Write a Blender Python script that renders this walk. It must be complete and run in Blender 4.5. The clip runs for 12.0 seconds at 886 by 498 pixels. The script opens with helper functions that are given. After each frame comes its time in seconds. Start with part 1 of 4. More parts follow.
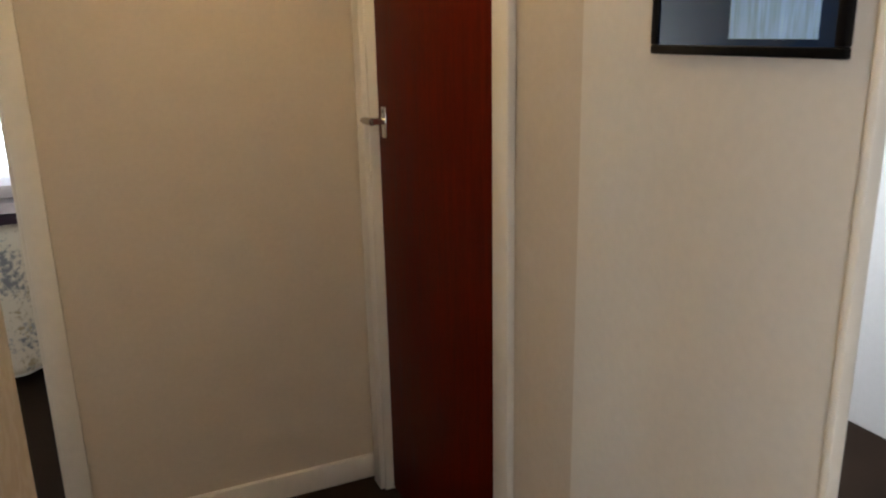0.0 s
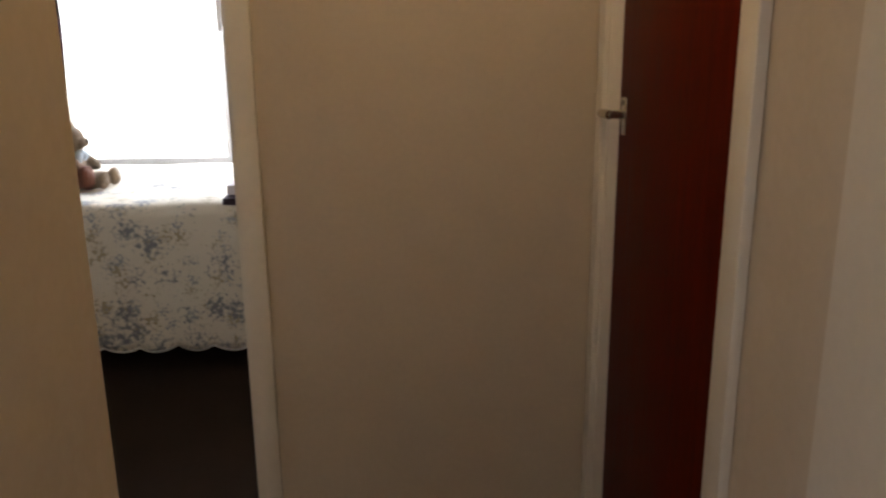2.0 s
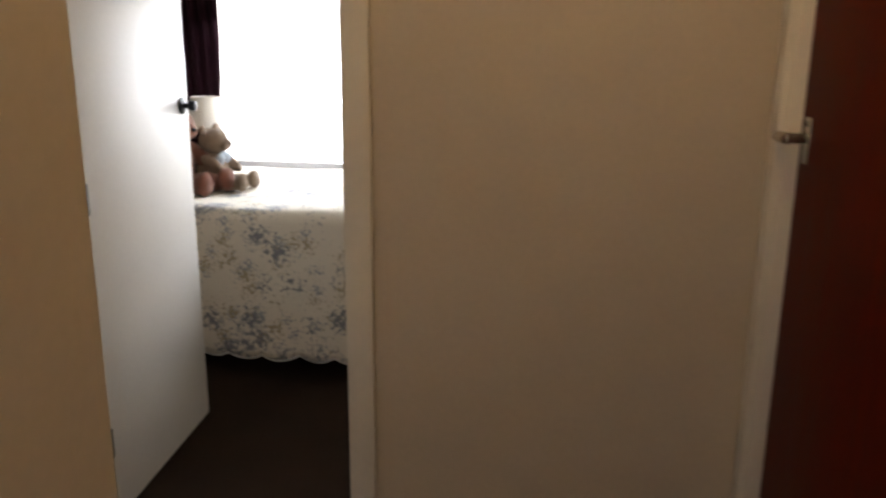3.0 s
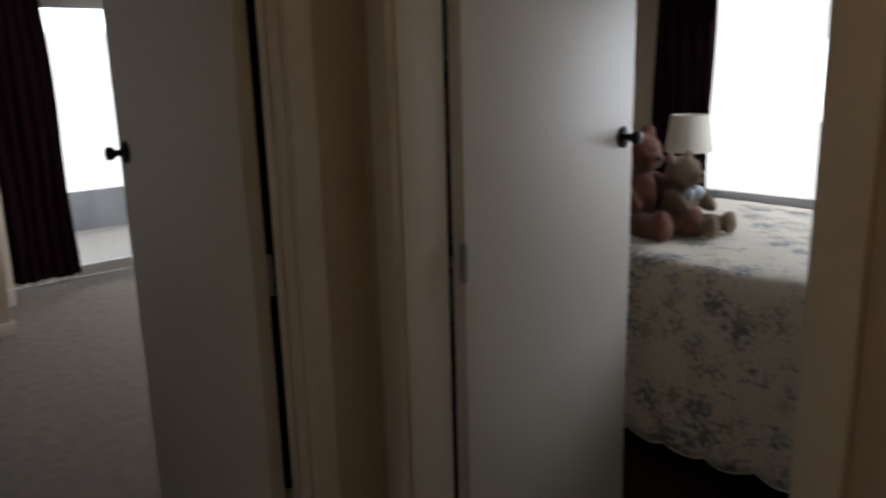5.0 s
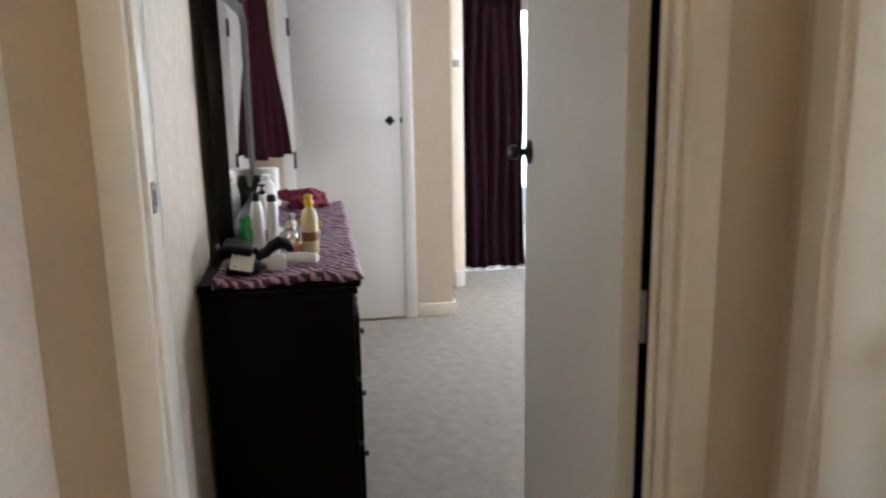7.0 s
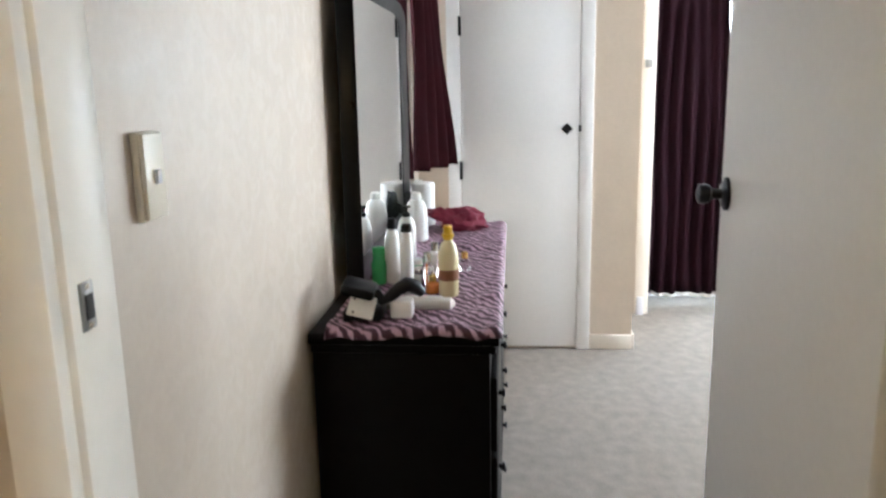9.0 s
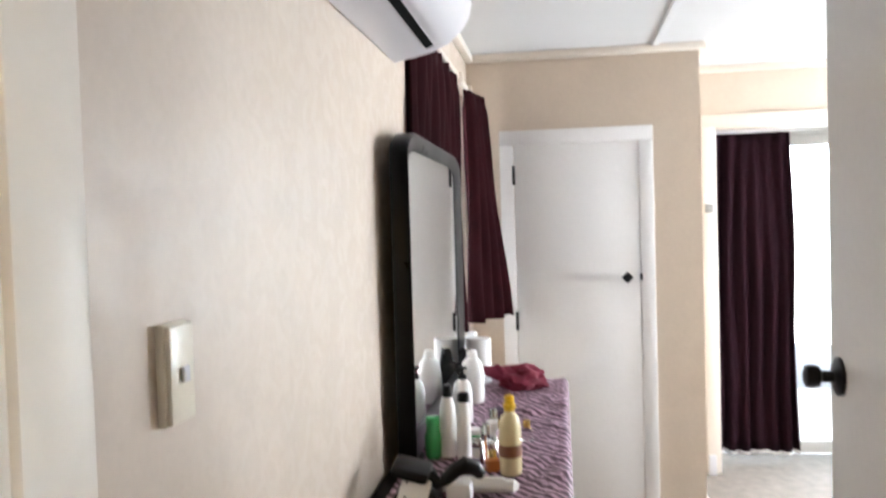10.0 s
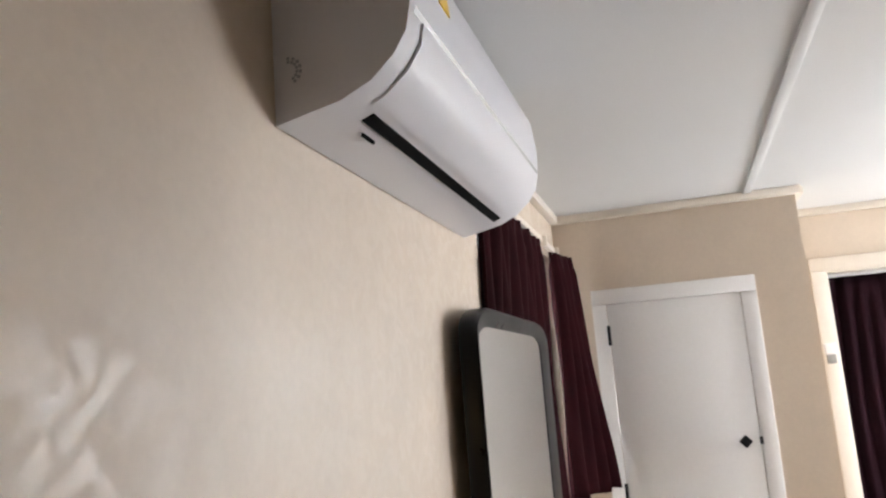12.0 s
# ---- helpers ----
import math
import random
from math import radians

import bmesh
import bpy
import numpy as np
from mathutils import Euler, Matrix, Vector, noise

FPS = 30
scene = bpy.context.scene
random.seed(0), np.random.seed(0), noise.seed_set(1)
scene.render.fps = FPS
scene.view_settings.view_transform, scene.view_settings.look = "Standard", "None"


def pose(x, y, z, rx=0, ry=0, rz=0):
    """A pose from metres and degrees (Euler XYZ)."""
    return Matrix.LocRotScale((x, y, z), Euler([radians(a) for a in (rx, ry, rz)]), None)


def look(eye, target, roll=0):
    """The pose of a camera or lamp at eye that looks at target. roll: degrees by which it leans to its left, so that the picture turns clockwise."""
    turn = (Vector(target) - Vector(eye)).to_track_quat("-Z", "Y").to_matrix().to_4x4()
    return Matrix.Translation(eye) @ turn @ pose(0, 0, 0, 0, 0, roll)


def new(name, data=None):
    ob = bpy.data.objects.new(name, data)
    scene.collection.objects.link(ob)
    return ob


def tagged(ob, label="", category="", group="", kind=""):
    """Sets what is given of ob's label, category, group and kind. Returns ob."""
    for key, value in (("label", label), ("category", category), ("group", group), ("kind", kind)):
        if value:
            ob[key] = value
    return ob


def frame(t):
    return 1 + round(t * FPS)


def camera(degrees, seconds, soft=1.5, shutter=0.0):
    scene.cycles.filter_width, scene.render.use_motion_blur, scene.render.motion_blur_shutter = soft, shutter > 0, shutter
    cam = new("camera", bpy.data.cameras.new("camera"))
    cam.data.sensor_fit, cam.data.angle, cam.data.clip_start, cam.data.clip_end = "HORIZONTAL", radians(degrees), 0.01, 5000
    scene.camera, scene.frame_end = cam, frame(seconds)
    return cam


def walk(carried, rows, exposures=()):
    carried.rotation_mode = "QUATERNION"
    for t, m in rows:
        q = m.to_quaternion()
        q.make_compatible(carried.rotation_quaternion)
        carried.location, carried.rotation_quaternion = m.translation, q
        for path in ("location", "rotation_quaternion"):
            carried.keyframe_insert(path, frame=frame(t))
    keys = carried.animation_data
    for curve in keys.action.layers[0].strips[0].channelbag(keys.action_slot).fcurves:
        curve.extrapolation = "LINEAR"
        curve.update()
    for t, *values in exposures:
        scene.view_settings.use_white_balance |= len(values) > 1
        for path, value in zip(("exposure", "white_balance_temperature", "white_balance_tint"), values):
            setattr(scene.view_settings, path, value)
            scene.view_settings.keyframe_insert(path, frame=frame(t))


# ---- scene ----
# ---- camera ----
FOV = 59.37
ROWS = (
    (0.0, 1.208, -2.439, 1.583, -23.927, -15.853, -1.205),
    (0.5, 1.282, -2.365, 1.579, -20.742, -16.625, -0.170),
    (1.0, 1.331, -2.303, 1.571, -15.057, -16.680, 0.630),
    (1.5, 1.401, -2.241, 1.527, -8.546, -15.663, 0.083),
    (2.0, 1.493, -2.168, 1.483, -1.793, -14.520, -0.573),
    (2.5, 1.548, -2.053, 1.467, 3.523, -13.987, 0.113),
    (2.7, 1.559, -2.000, 1.464, 5.709, -13.833, 0.326),
    (4.3, 1.504, -1.218, 1.516, 33.660, -13.879, -1.036),
    (4.5, 1.471, -1.168, 1.510, 37.619, -13.628, -1.148),
    (5.0, 1.392, -1.062, 1.500, 47.173, -13.182, -1.563),
    (5.5, 1.344, -0.993, 1.494, 56.363, -12.785, -1.381),
    (6.0, 1.290, -0.867, 1.490, 66.045, -12.800, -1.508),
    (6.5, 1.240, -0.793, 1.479, 74.378, -12.394, -1.405),
    (7.0, 1.149, -0.759, 1.469, 81.062, -12.068, -1.018),
    (7.2, 1.071, -0.744, 1.468, 83.216, -12.277, -0.911),
    (8.8, 0.722, -0.622, 1.497, 94.399, -12.848, -1.039),
    (9.0, 0.676, -0.620, 1.505, 95.191, -12.052, -1.096),
    (9.5, 0.578, -0.643, 1.525, 96.811, -7.218, -1.158),
    (10.0, 0.511, -0.657, 1.558, 98.699, -1.877, -1.706),
    (10.5, 0.502, -0.608, 1.575, 101.617, 2.824, -2.585),
    (11.0, 0.506, -0.565, 1.586, 103.971, 6.316, -3.477),
    (11.5, 0.462, -0.559, 1.599, 105.391, 8.622, -4.191),
    (12.0, 0.403, -0.571, 1.618, 106.180, 9.928, -4.413),
)
cam = camera(FOV, 12.0, soft=2.2, shutter=0.5)


def row_pose(x, y, z, yaw, pitch, roll):
    a, b = radians(yaw), radians(pitch)
    way = Vector((-math.sin(a) * math.cos(b), math.cos(a) * math.cos(b), math.sin(b)))
    eye = Vector((x, y, z))
    return look(eye, eye + way, roll)


EXPOSURES = (
    (0.0, 0.55, 6250, 5), (0.5, -0.1, 6450, 6), (1.0, -0.2, 6450, 8), (1.5, -0.25, 6600, 10), (2.5, -0.08, 7000, 12),
    (4.3, -0.85, 6400, 10), (5.0, -1.92, 6700, 11), (5.5, -1.83, 7200, 13), (6.0, -0.88, 7200, 13), (6.5, -0.05, 6750, 10),
    (7.0, 0.28, 6150, 6), (9.0, 0.75, 6000, 3), (9.5, 0.84, 6050, 5), (10.0, 0.77, 6250, 7), (10.5, 0.66, 6450, 7),
    (11.0, 0.8, 6500, 8), (11.5, 0.69, 6550, 8), (12.0, 0.33, 6650, 9),
)
walk(cam, [(t, row_pose(*r)) for t, *r in ROWS], EXPOSURES)

# ---- light ----
world = bpy.data.worlds.new("sky_world")
scene.world = world
world.use_nodes = True
wn = world.node_tree.nodes
sky = wn.new("ShaderNodeTexSky")
sky.sky_type = "NISHITA"
sky.sun_disc = False
sky.sun_elevation, sky.sun_rotation = radians(40), radians(20)
wn["Background"].inputs["Strength"].default_value = 0.15
world.node_tree.links.new(sky.outputs[0], wn["Background"].inputs["Color"])

sun = new("sun", bpy.data.lights.new("sun", "SUN"))
sun.data.energy, sun.data.angle, sun.data.color = 3.0, radians(0.5), (1.0, 0.95, 0.88)
sun.matrix_world = look((5, 10, 10), (0, 0, 0))


def area(name, eye, target, w, h, watts, colour):
    ob = new(name, bpy.data.lights.new(name, "AREA"))
    ob.data.shape, ob.data.size, ob.data.size_y = "RECTANGLE", w, h
    ob.data.energy, ob.data.color = watts, colour
    ob.matrix_world = look(eye, target)
    return ob


DAY = (0.88, 0.915, 1.0)
area("daylight_bedroom", (0.45, 2.93, 1.50), (0.45, 2.1, 0.2), 2.1, 1.3, 92, (0.80, 0.88, 1.0))
area("daylight_porch", (-5.7, 1.1, 2.45), (-1.0, 0.2, 0.9), 2.0, 1.2, 125, (0.66, 0.82, 1.0))
area("daylight_dressing_room", (-3.55, 2.70, 1.5), (-2.6, 0, 1.2), 1.2, 1.25, 126, (0.86, 0.905, 1.0))
area("daylight_dresser_window", (-2.4, -1.40, 1.55), (-2.4, 0, 1.5), 1.7, 1.1, 12, DAY)
# added fill that brightens the east room's wall from out of view
area("fill_east_room", (3.2, 0.52, 1.5), (3.6, -2, 1.0), 1.3, 1.3, 30, DAY)
# added fill from behind the hall, brightens the end wall with the picture
area("fill_lounge", (0.99, -3.25, 1.45), (3.0, -3.25, 1.35), 0.9, 1.3, 13, (0.95, 0.95, 1.0))

# ---- materials ----


def mat(name, colour, rough=0.6, metal=0.0, vary=0.08, scale=6.0, grain=120.0, bump=0.05, dist=0.002, coat=0.0, sheen=0.0, spec=0.5, stretch=(1, 1, 1), uneven=0.08):
    """A surface with broad patches and a fine grain, in metres."""
    m = bpy.data.materials.new(name)
    m.use_nodes = True
    n, l = m.node_tree.nodes, m.node_tree.links
    b = n["Principled BSDF"]
    co = n.new("ShaderNodeTexCoord")
    mp = n.new("ShaderNodeMapping")
    mp.inputs["Scale"].default_value = stretch
    l.new(co.outputs["Object"], mp.inputs["Vector"])
    big = n.new("ShaderNodeTexNoise")
    big.inputs["Scale"].default_value, big.inputs["Detail"].default_value = scale, 5
    l.new(mp.outputs[0], big.inputs["Vector"])
    fine = n.new("ShaderNodeTexNoise")
    fine.inputs["Scale"].default_value, fine.inputs["Detail"].default_value = grain, 4
    l.new(mp.outputs[0], fine.inputs["Vector"])
    mix = n.new("ShaderNodeMix")
    mix.data_type = "FLOAT"
    mix.inputs[0].default_value = 0.45
    l.new(big.outputs["Fac"], mix.inputs[2])
    l.new(fine.outputs["Fac"], mix.inputs[3])
    ramp = n.new("ShaderNodeValToRGB")
    c = Vector(colour)
    ramp.color_ramp.elements[0].position, ramp.color_ramp.elements[1].position = 0.3, 0.7
    ramp.color_ramp.elements[0].color = (*(c * (1 - vary)), 1)
    ramp.color_ramp.elements[1].color = (*(c * (1 + vary)), 1)
    l.new(mix.outputs[0], ramp.inputs[0])
    l.new(ramp.outputs[0], b.inputs["Base Color"])
    rr = n.new("ShaderNodeMapRange")
    rr.inputs[3].default_value, rr.inputs[4].default_value = max(rough - uneven, 0.02), min(rough + uneven, 1)
    l.new(big.outputs["Fac"], rr.inputs[0])
    l.new(rr.outputs[0], b.inputs["Roughness"])
    b.inputs["Metallic"].default_value = metal
    b.inputs["Coat Weight"].default_value = coat
    b.inputs["Sheen Weight"].default_value = sheen
    b.inputs["Specular IOR Level"].default_value = spec
    if bump:
        bp = n.new("ShaderNodeBump")
        bp.inputs["Strength"].default_value, bp.inputs["Distance"].default_value = bump, dist
        l.new(fine.outputs["Fac"], bp.inputs["Height"])
        l.new(bp.outputs[0], b.inputs["Normal"])
    return m


M = {}
M["wall"] = mat("beige_wall_paint", (0.575, 0.482, 0.385), 0.40, vary=0.05, scale=8.0, grain=60, bump=0.14, uneven=0.26)


def satin_pattern(m, scale, low, high):
    """Shinier leaf-like patches of an embossed paper under the paint."""
    n, l = m.node_tree.nodes, m.node_tree.links
    b = n["Principled BSDF"]
    co = n.new("ShaderNodeTexCoord")
    ns = n.new("ShaderNodeTexNoise")
    ns.inputs["Scale"].default_value, ns.inputs["Detail"].default_value = scale, 7
    ns.inputs["Distortion"].default_value = 1.2
    l.new(co.outputs["Object"], ns.inputs["Vector"])
    rg = n.new("ShaderNodeMapRange")
    rg.inputs[1].default_value, rg.inputs[2].default_value = 0.46, 0.58
    rg.inputs[3].default_value, rg.inputs[4].default_value = high, low
    l.new(ns.outputs["Fac"], rg.inputs[0])
    l.new(rg.outputs[0], b.inputs["Roughness"])
    return m


satin_pattern(M["wall"], 18.0, 0.31, 0.48)
# paler and pinker than the beige, for the end wall south of y = -1.278
M["wall_pink"] = mat("pinkish_off_white_wall", (0.69, 0.63, 0.56), 0.5, vary=0.05, scale=3.0, grain=60, bump=0.12, uneven=0.14)
M["ceiling"] = mat("white_ceiling_paint", (0.68, 0.68, 0.67), 0.6, vary=0.03, scale=2, grain=150, bump=0.15)
M["trim"] = mat("cream_gloss_trim", (0.73, 0.665, 0.58), 0.32, vary=0.04, scale=5, grain=40, bump=0.03)
M["white"] = mat("white_gloss_paint", (0.77, 0.755, 0.745), 0.42, vary=0.03, scale=4, grain=60, bump=0.06, spec=0.35)
M["white_plastic"] = mat("white_plastic", (0.62, 0.61, 0.63), 0.32, vary=0.015, scale=3, bump=0.0, uneven=0.02)
M["door_paint"] = mat("off_white_door_paint", (0.70, 0.68, 0.65), 0.42, vary=0.04, scale=4, grain=60, bump=0.06, spec=0.35)
M["switch"] = mat("ivory_plastic", (0.82, 0.76, 0.62), 0.3, vary=0.03, bump=0.0)
M["mahogany"] = mat("mahogany_veneer", (0.085, 0.0070, 0.0013), 0.45, vary=0.4, scale=7, grain=60, bump=0.05, spec=0.025, stretch=(7, 7, 0.45))
M["brown_carpet"] = mat("brown_carpet", (0.030, 0.018, 0.012), 0.95, vary=0.35, scale=3, grain=260, bump=0.8, dist=0.006, spec=0.1)
M["grey_carpet"] = mat("grey_beige_carpet", (0.245, 0.212, 0.185), 0.95, vary=0.22, scale=16, grain=140, bump=0.7, dist=0.006, spec=0.1)
M["black_wood"] = mat("black_stained_wood", (0.0035, 0.003, 0.0033), 0.38, vary=0.3, scale=4, grain=50, bump=0.04, spec=0.10, stretch=(0.6, 5, 5))
M["black_lacquer"] = mat("black_lacquer", (0.003, 0.003, 0.0034), 0.30, vary=0.2, bump=0.02, spec=0.2)
M["black_metal"] = mat("black_metal", (0.012, 0.012, 0.014), 0.35, 0.6, bump=0.05)
M["black_plastic"] = mat("black_plastic", (0.006, 0.006, 0.007), 0.35, bump=0.0, spec=0.25)
M["chrome"] = mat("worn_chrome", (0.62, 0.60, 0.55), 0.22, 1.0, vary=0.1, bump=0.02)
M["brass"] = mat("gold_metal", (0.70, 0.48, 0.16), 0.25, 1.0, vary=0.1, bump=0.0)
M["steel"] = mat("dull_steel", (0.35, 0.35, 0.34), 0.4, 1.0, vary=0.2, bump=0.1)
M["burgundy"] = mat("burgundy_velvet", (0.017, 0.0017, 0.0030), 0.88, vary=0.3, scale=12, grain=300, bump=0.2, spec=0.08)
M["plum_curtain"] = mat("dark_plum_cloth", (0.013, 0.003, 0.006), 0.88, vary=0.25, scale=12, grain=300, bump=0.2, spec=0.1)
M["hem"] = mat("white_curtain_lining", (0.7, 0.68, 0.66), 0.9, bump=0.2)
M["lampshade"] = mat("white_lampshade_cloth", (0.78, 0.74, 0.66), 0.85, bump=0.2, grain=400)
M["bear_tan"] = mat("tan_plush", (0.30, 0.205, 0.13), 0.95, vary=0.22, scale=40, grain=500, bump=1.0, dist=0.006, sheen=0.3)
M["bear_brown"] = mat("brown_plush", (0.21, 0.066, 0.032), 0.95, vary=0.22, scale=40, grain=500, bump=1.0, dist=0.006, sheen=0.3)
M["ribbon"] = mat("pale_blue_ribbon", (0.48, 0.56, 0.64), 0.5, bump=0.1)
M["bottle_white"] = mat("white_bottle_plastic", (0.76, 0.75, 0.72), 0.3, vary=0.02, bump=0.0)
M["bottle_cream"] = mat("pale_yellow_bottle", (0.70, 0.60, 0.34), 0.25, vary=0.03, bump=0.0)
M["yellow"] = mat("yellow_cap", (0.78, 0.50, 0.02), 0.3, bump=0.0)
M["label_brown"] = mat("brown_label", (0.22, 0.08, 0.03), 0.5, bump=0.0)
M["amber"] = mat("amber_liquid", (0.55, 0.18, 0.05), 0.1, bump=0.0)
M["pink_cloth"] = mat("dusky_pink_cloth", (0.17, 0.013, 0.035), 0.85, vary=0.3, scale=20, grain=300, bump=0.4)
M["lilac_throw"] = mat("lilac_white_blanket", (0.58, 0.54, 0.60), 0.9, vary=0.1, scale=20, grain=300, bump=0.5)
M["plum_throw"] = mat("plum_blanket", (0.06, 0.035, 0.055), 0.9, vary=0.2, bump=0.5)
M["paper"] = mat("white_paper", (0.78, 0.77, 0.75), 0.8, bump=0.1)
M["concrete"] = mat("pale_concrete", (0.62, 0.60, 0.57), 0.85, vary=0.08, bump=0.3)
M["grey_board"] = mat("grey_painted_board", (0.32, 0.34, 0.38), 0.6)
M["dark_gap"] = mat("dark_slot", (0.003, 0.003, 0.003), 0.8, bump=0.0, spec=0.05)


def plain(name, colour, rough=0.1, metal=0.0, glow=0.0, clear=0.0):
    m = bpy.data.materials.new(name)
    m.use_nodes = True
    b = m.node_tree.nodes["Principled BSDF"]
    b.inputs["Base Color"].default_value = (*colour, 1)
    b.inputs["Roughness"].default_value, b.inputs["Metallic"].default_value = rough, metal
    b.inputs["Transmission Weight"].default_value = clear
    if glow:
        b.inputs["Emission Color"].default_value = (*colour, 1)
        b.inputs["Emission Strength"].default_value = glow
    return m


M["mirror"] = plain("silvered_mirror", (0.88, 0.89, 0.88), 0.015, 1.0)
M["glass"] = plain("window_glass", (1, 1, 1), 0.0, 0.0, clear=1.0)
M["picture_glass"] = plain("dark_picture_glass", (0.012, 0.030, 0.075), 0.03)
# streaky pale blue: a window's reflection in the picture glass, put into the colour
M["blue_reflection"] = mat("pale_blue_reflection", (0.36, 0.58, 0.92), 0.12, vary=0.4, scale=5, grain=30, bump=0.0, stretch=(1, 9, 0.7))
M["green"] = plain("green_glass", (0.10, 0.55, 0.18), 0.15, clear=0.25)
M["sky_glow"] = plain("bright_sky", (0.94, 0.98, 1.0), 0.9, glow=4.2)
M["bulb"] = plain("warm_bulb", (1.0, 0.71, 0.33), 0.5, glow=22.0)


def printed(name, ground, rules):
    """Cloth with blotches of print: rules are (scale, size, wobble, colour)."""
    m = mat(name, ground, 0.85, vary=0.04, grain=350, bump=0.25)
    n, l = m.node_tree.nodes, m.node_tree.links
    b = n["Principled BSDF"]
    base = b.inputs["Base Color"].links[0].from_socket
    co = n.new("ShaderNodeTexCoord")
    for scale, size, wobble, colour in rules:
        ns = n.new("ShaderNodeTexNoise")
        ns.inputs["Scale"].default_value, ns.inputs["Detail"].default_value = wobble, 3
        l.new(co.outputs["UV"], ns.inputs["Vector"])
        vo = n.new("ShaderNodeTexVoronoi")
        vo.inputs["Scale"].default_value = scale
        l.new(co.outputs["UV"], vo.inputs["Vector"])
        ad = n.new("ShaderNodeMath")
        ad.operation = "MULTIPLY_ADD"
        ad.inputs[1].default_value = 1.6
        l.new(ns.outputs["Fac"], ad.inputs[0])
        l.new(vo.outputs["Distance"], ad.inputs[2])
        st = n.new("ShaderNodeMapRange")
        st.inputs[1].default_value, st.inputs[2].default_value = size - 0.05, size + 0.24
        st.inputs[3].default_value, st.inputs[4].default_value = 1, 0
        l.new(ad.outputs[0], st.inputs[0])
        mx = n.new("ShaderNodeMix")
        mx.data_type = "RGBA"
        l.new(st.outputs[0], mx.inputs[0])
        l.new(base, mx.inputs[6])
        mx.inputs[7].default_value = (*colour, 1)
        base = mx.outputs[2]
    l.new(base, b.inputs["Base Color"])
    return m


M["floral"] = printed("floral_quilt", (0.67, 0.615, 0.525), (
    (6.4, 0.98, 46, (0.20, 0.208, 0.232)), (9.5, 0.86, 64, (0.31, 0.32, 0.345)), (8.0, 0.87, 52, (0.36, 0.30, 0.20))))


def lace(name, dark_c, pale_c):
    """Crumpled lace: pale creases and threads wandering over a dark ground."""
    m = mat(name, dark_c, 0.6, grain=200, bump=0.3)
    n, l = m.node_tree.nodes, m.node_tree.links
    b = n["Principled BSDF"]
    co = n.new("ShaderNodeTexCoord")
    mp = n.new("ShaderNodeMapping")
    mp.inputs["Scale"].default_value = (1.0, 1.9, 1.0)
    mp.inputs["Rotation"].default_value = (0, 0, 0.5)
    l.new(co.outputs["UV"], mp.inputs["Vector"])
    wv = n.new("ShaderNodeTexWave")
    wv.inputs["Scale"].default_value, wv.inputs["Distortion"].default_value = 9.0, 5.0
    wv.inputs["Detail"].default_value, wv.inputs["Detail Scale"].default_value = 4, 2.2
    l.new(mp.outputs[0], wv.inputs["Vector"])
    ns = n.new("ShaderNodeTexNoise")
    ns.inputs["Scale"].default_value, ns.inputs["Detail"].default_value = 26, 8
    l.new(mp.outputs[0], ns.inputs["Vector"])
    mul = n.new("ShaderNodeMath")
    mul.operation = "MULTIPLY"
    l.new(wv.outputs["Fac"], mul.inputs[0])
    l.new(ns.outputs["Fac"], mul.inputs[1])
    ramp = n.new("ShaderNodeValToRGB")
    ramp.color_ramp.elements[0].position, ramp.color_ramp.elements[1].position = 0.20, 0.44
    ramp.color_ramp.elements[0].color, ramp.color_ramp.elements[1].color = (*dark_c, 1), (*pale_c, 1)
    l.new(mul.outputs[0], ramp.inputs[0])
    l.new(ramp.outputs[0], b.inputs["Base Color"])
    return m


M["runner"] = lace("plum_lace_runner", (0.045, 0.007, 0.022), (0.44, 0.28, 0.36))

# ---- building helpers ----


def box(bm, x0, x1, y0, y1, z0, z1, bevel=0.0):
    vs = bmesh.ops.create_cube(bm, size=1.0)["verts"]
    c = Vector(((x0 + x1) / 2, (y0 + y1) / 2, (z0 + z1) / 2))
    s = Vector((abs(x1 - x0), abs(y1 - y0), abs(z1 - z0)))
    for v in vs:
        v.co = Vector((v.co.x * s.x, v.co.y * s.y, v.co.z * s.z)) + c
    if bevel:
        es = list({e for v in vs for e in v.link_edges})
        bmesh.ops.bevel(bm, geom=es, offset=bevel, segments=2, affect="EDGES", profile=0.5)
    return vs


def boxes(*specs, bevel=0.0):
    bm = bmesh.new()
    for s in specs:
        box(bm, *s, bevel=bevel)
    return bm


def lathe(profile, steps=24, at=(0, 0, 0), axis="z"):
    """Turned shape from (radius, height) pairs."""
    bm = bmesh.new()
    rings = []
    for r, h in profile:
        ring = []
        for i in range(steps):
            a = 2 * math.pi * i / steps
            p = Vector((r * math.cos(a), r * math.sin(a), h))
            if axis == "x":
                p = Vector((p.z, p.x, p.y))
            elif axis == "y":
                p = Vector((p.x, p.z, p.y))
            ring.append(bm.verts.new(p + Vector(at)))
        rings.append(ring)
    for a, b in zip(rings, rings[1:]):
        for i in range(steps):
            j = (i + 1) % steps
            bm.faces.new((a[i], a[j], b[j], b[i]))
    bm.faces.new(rings[0])
    bm.faces.new(rings[-1])
    bmesh.ops.recalc_face_normals(bm, faces=bm.faces)
    return bm


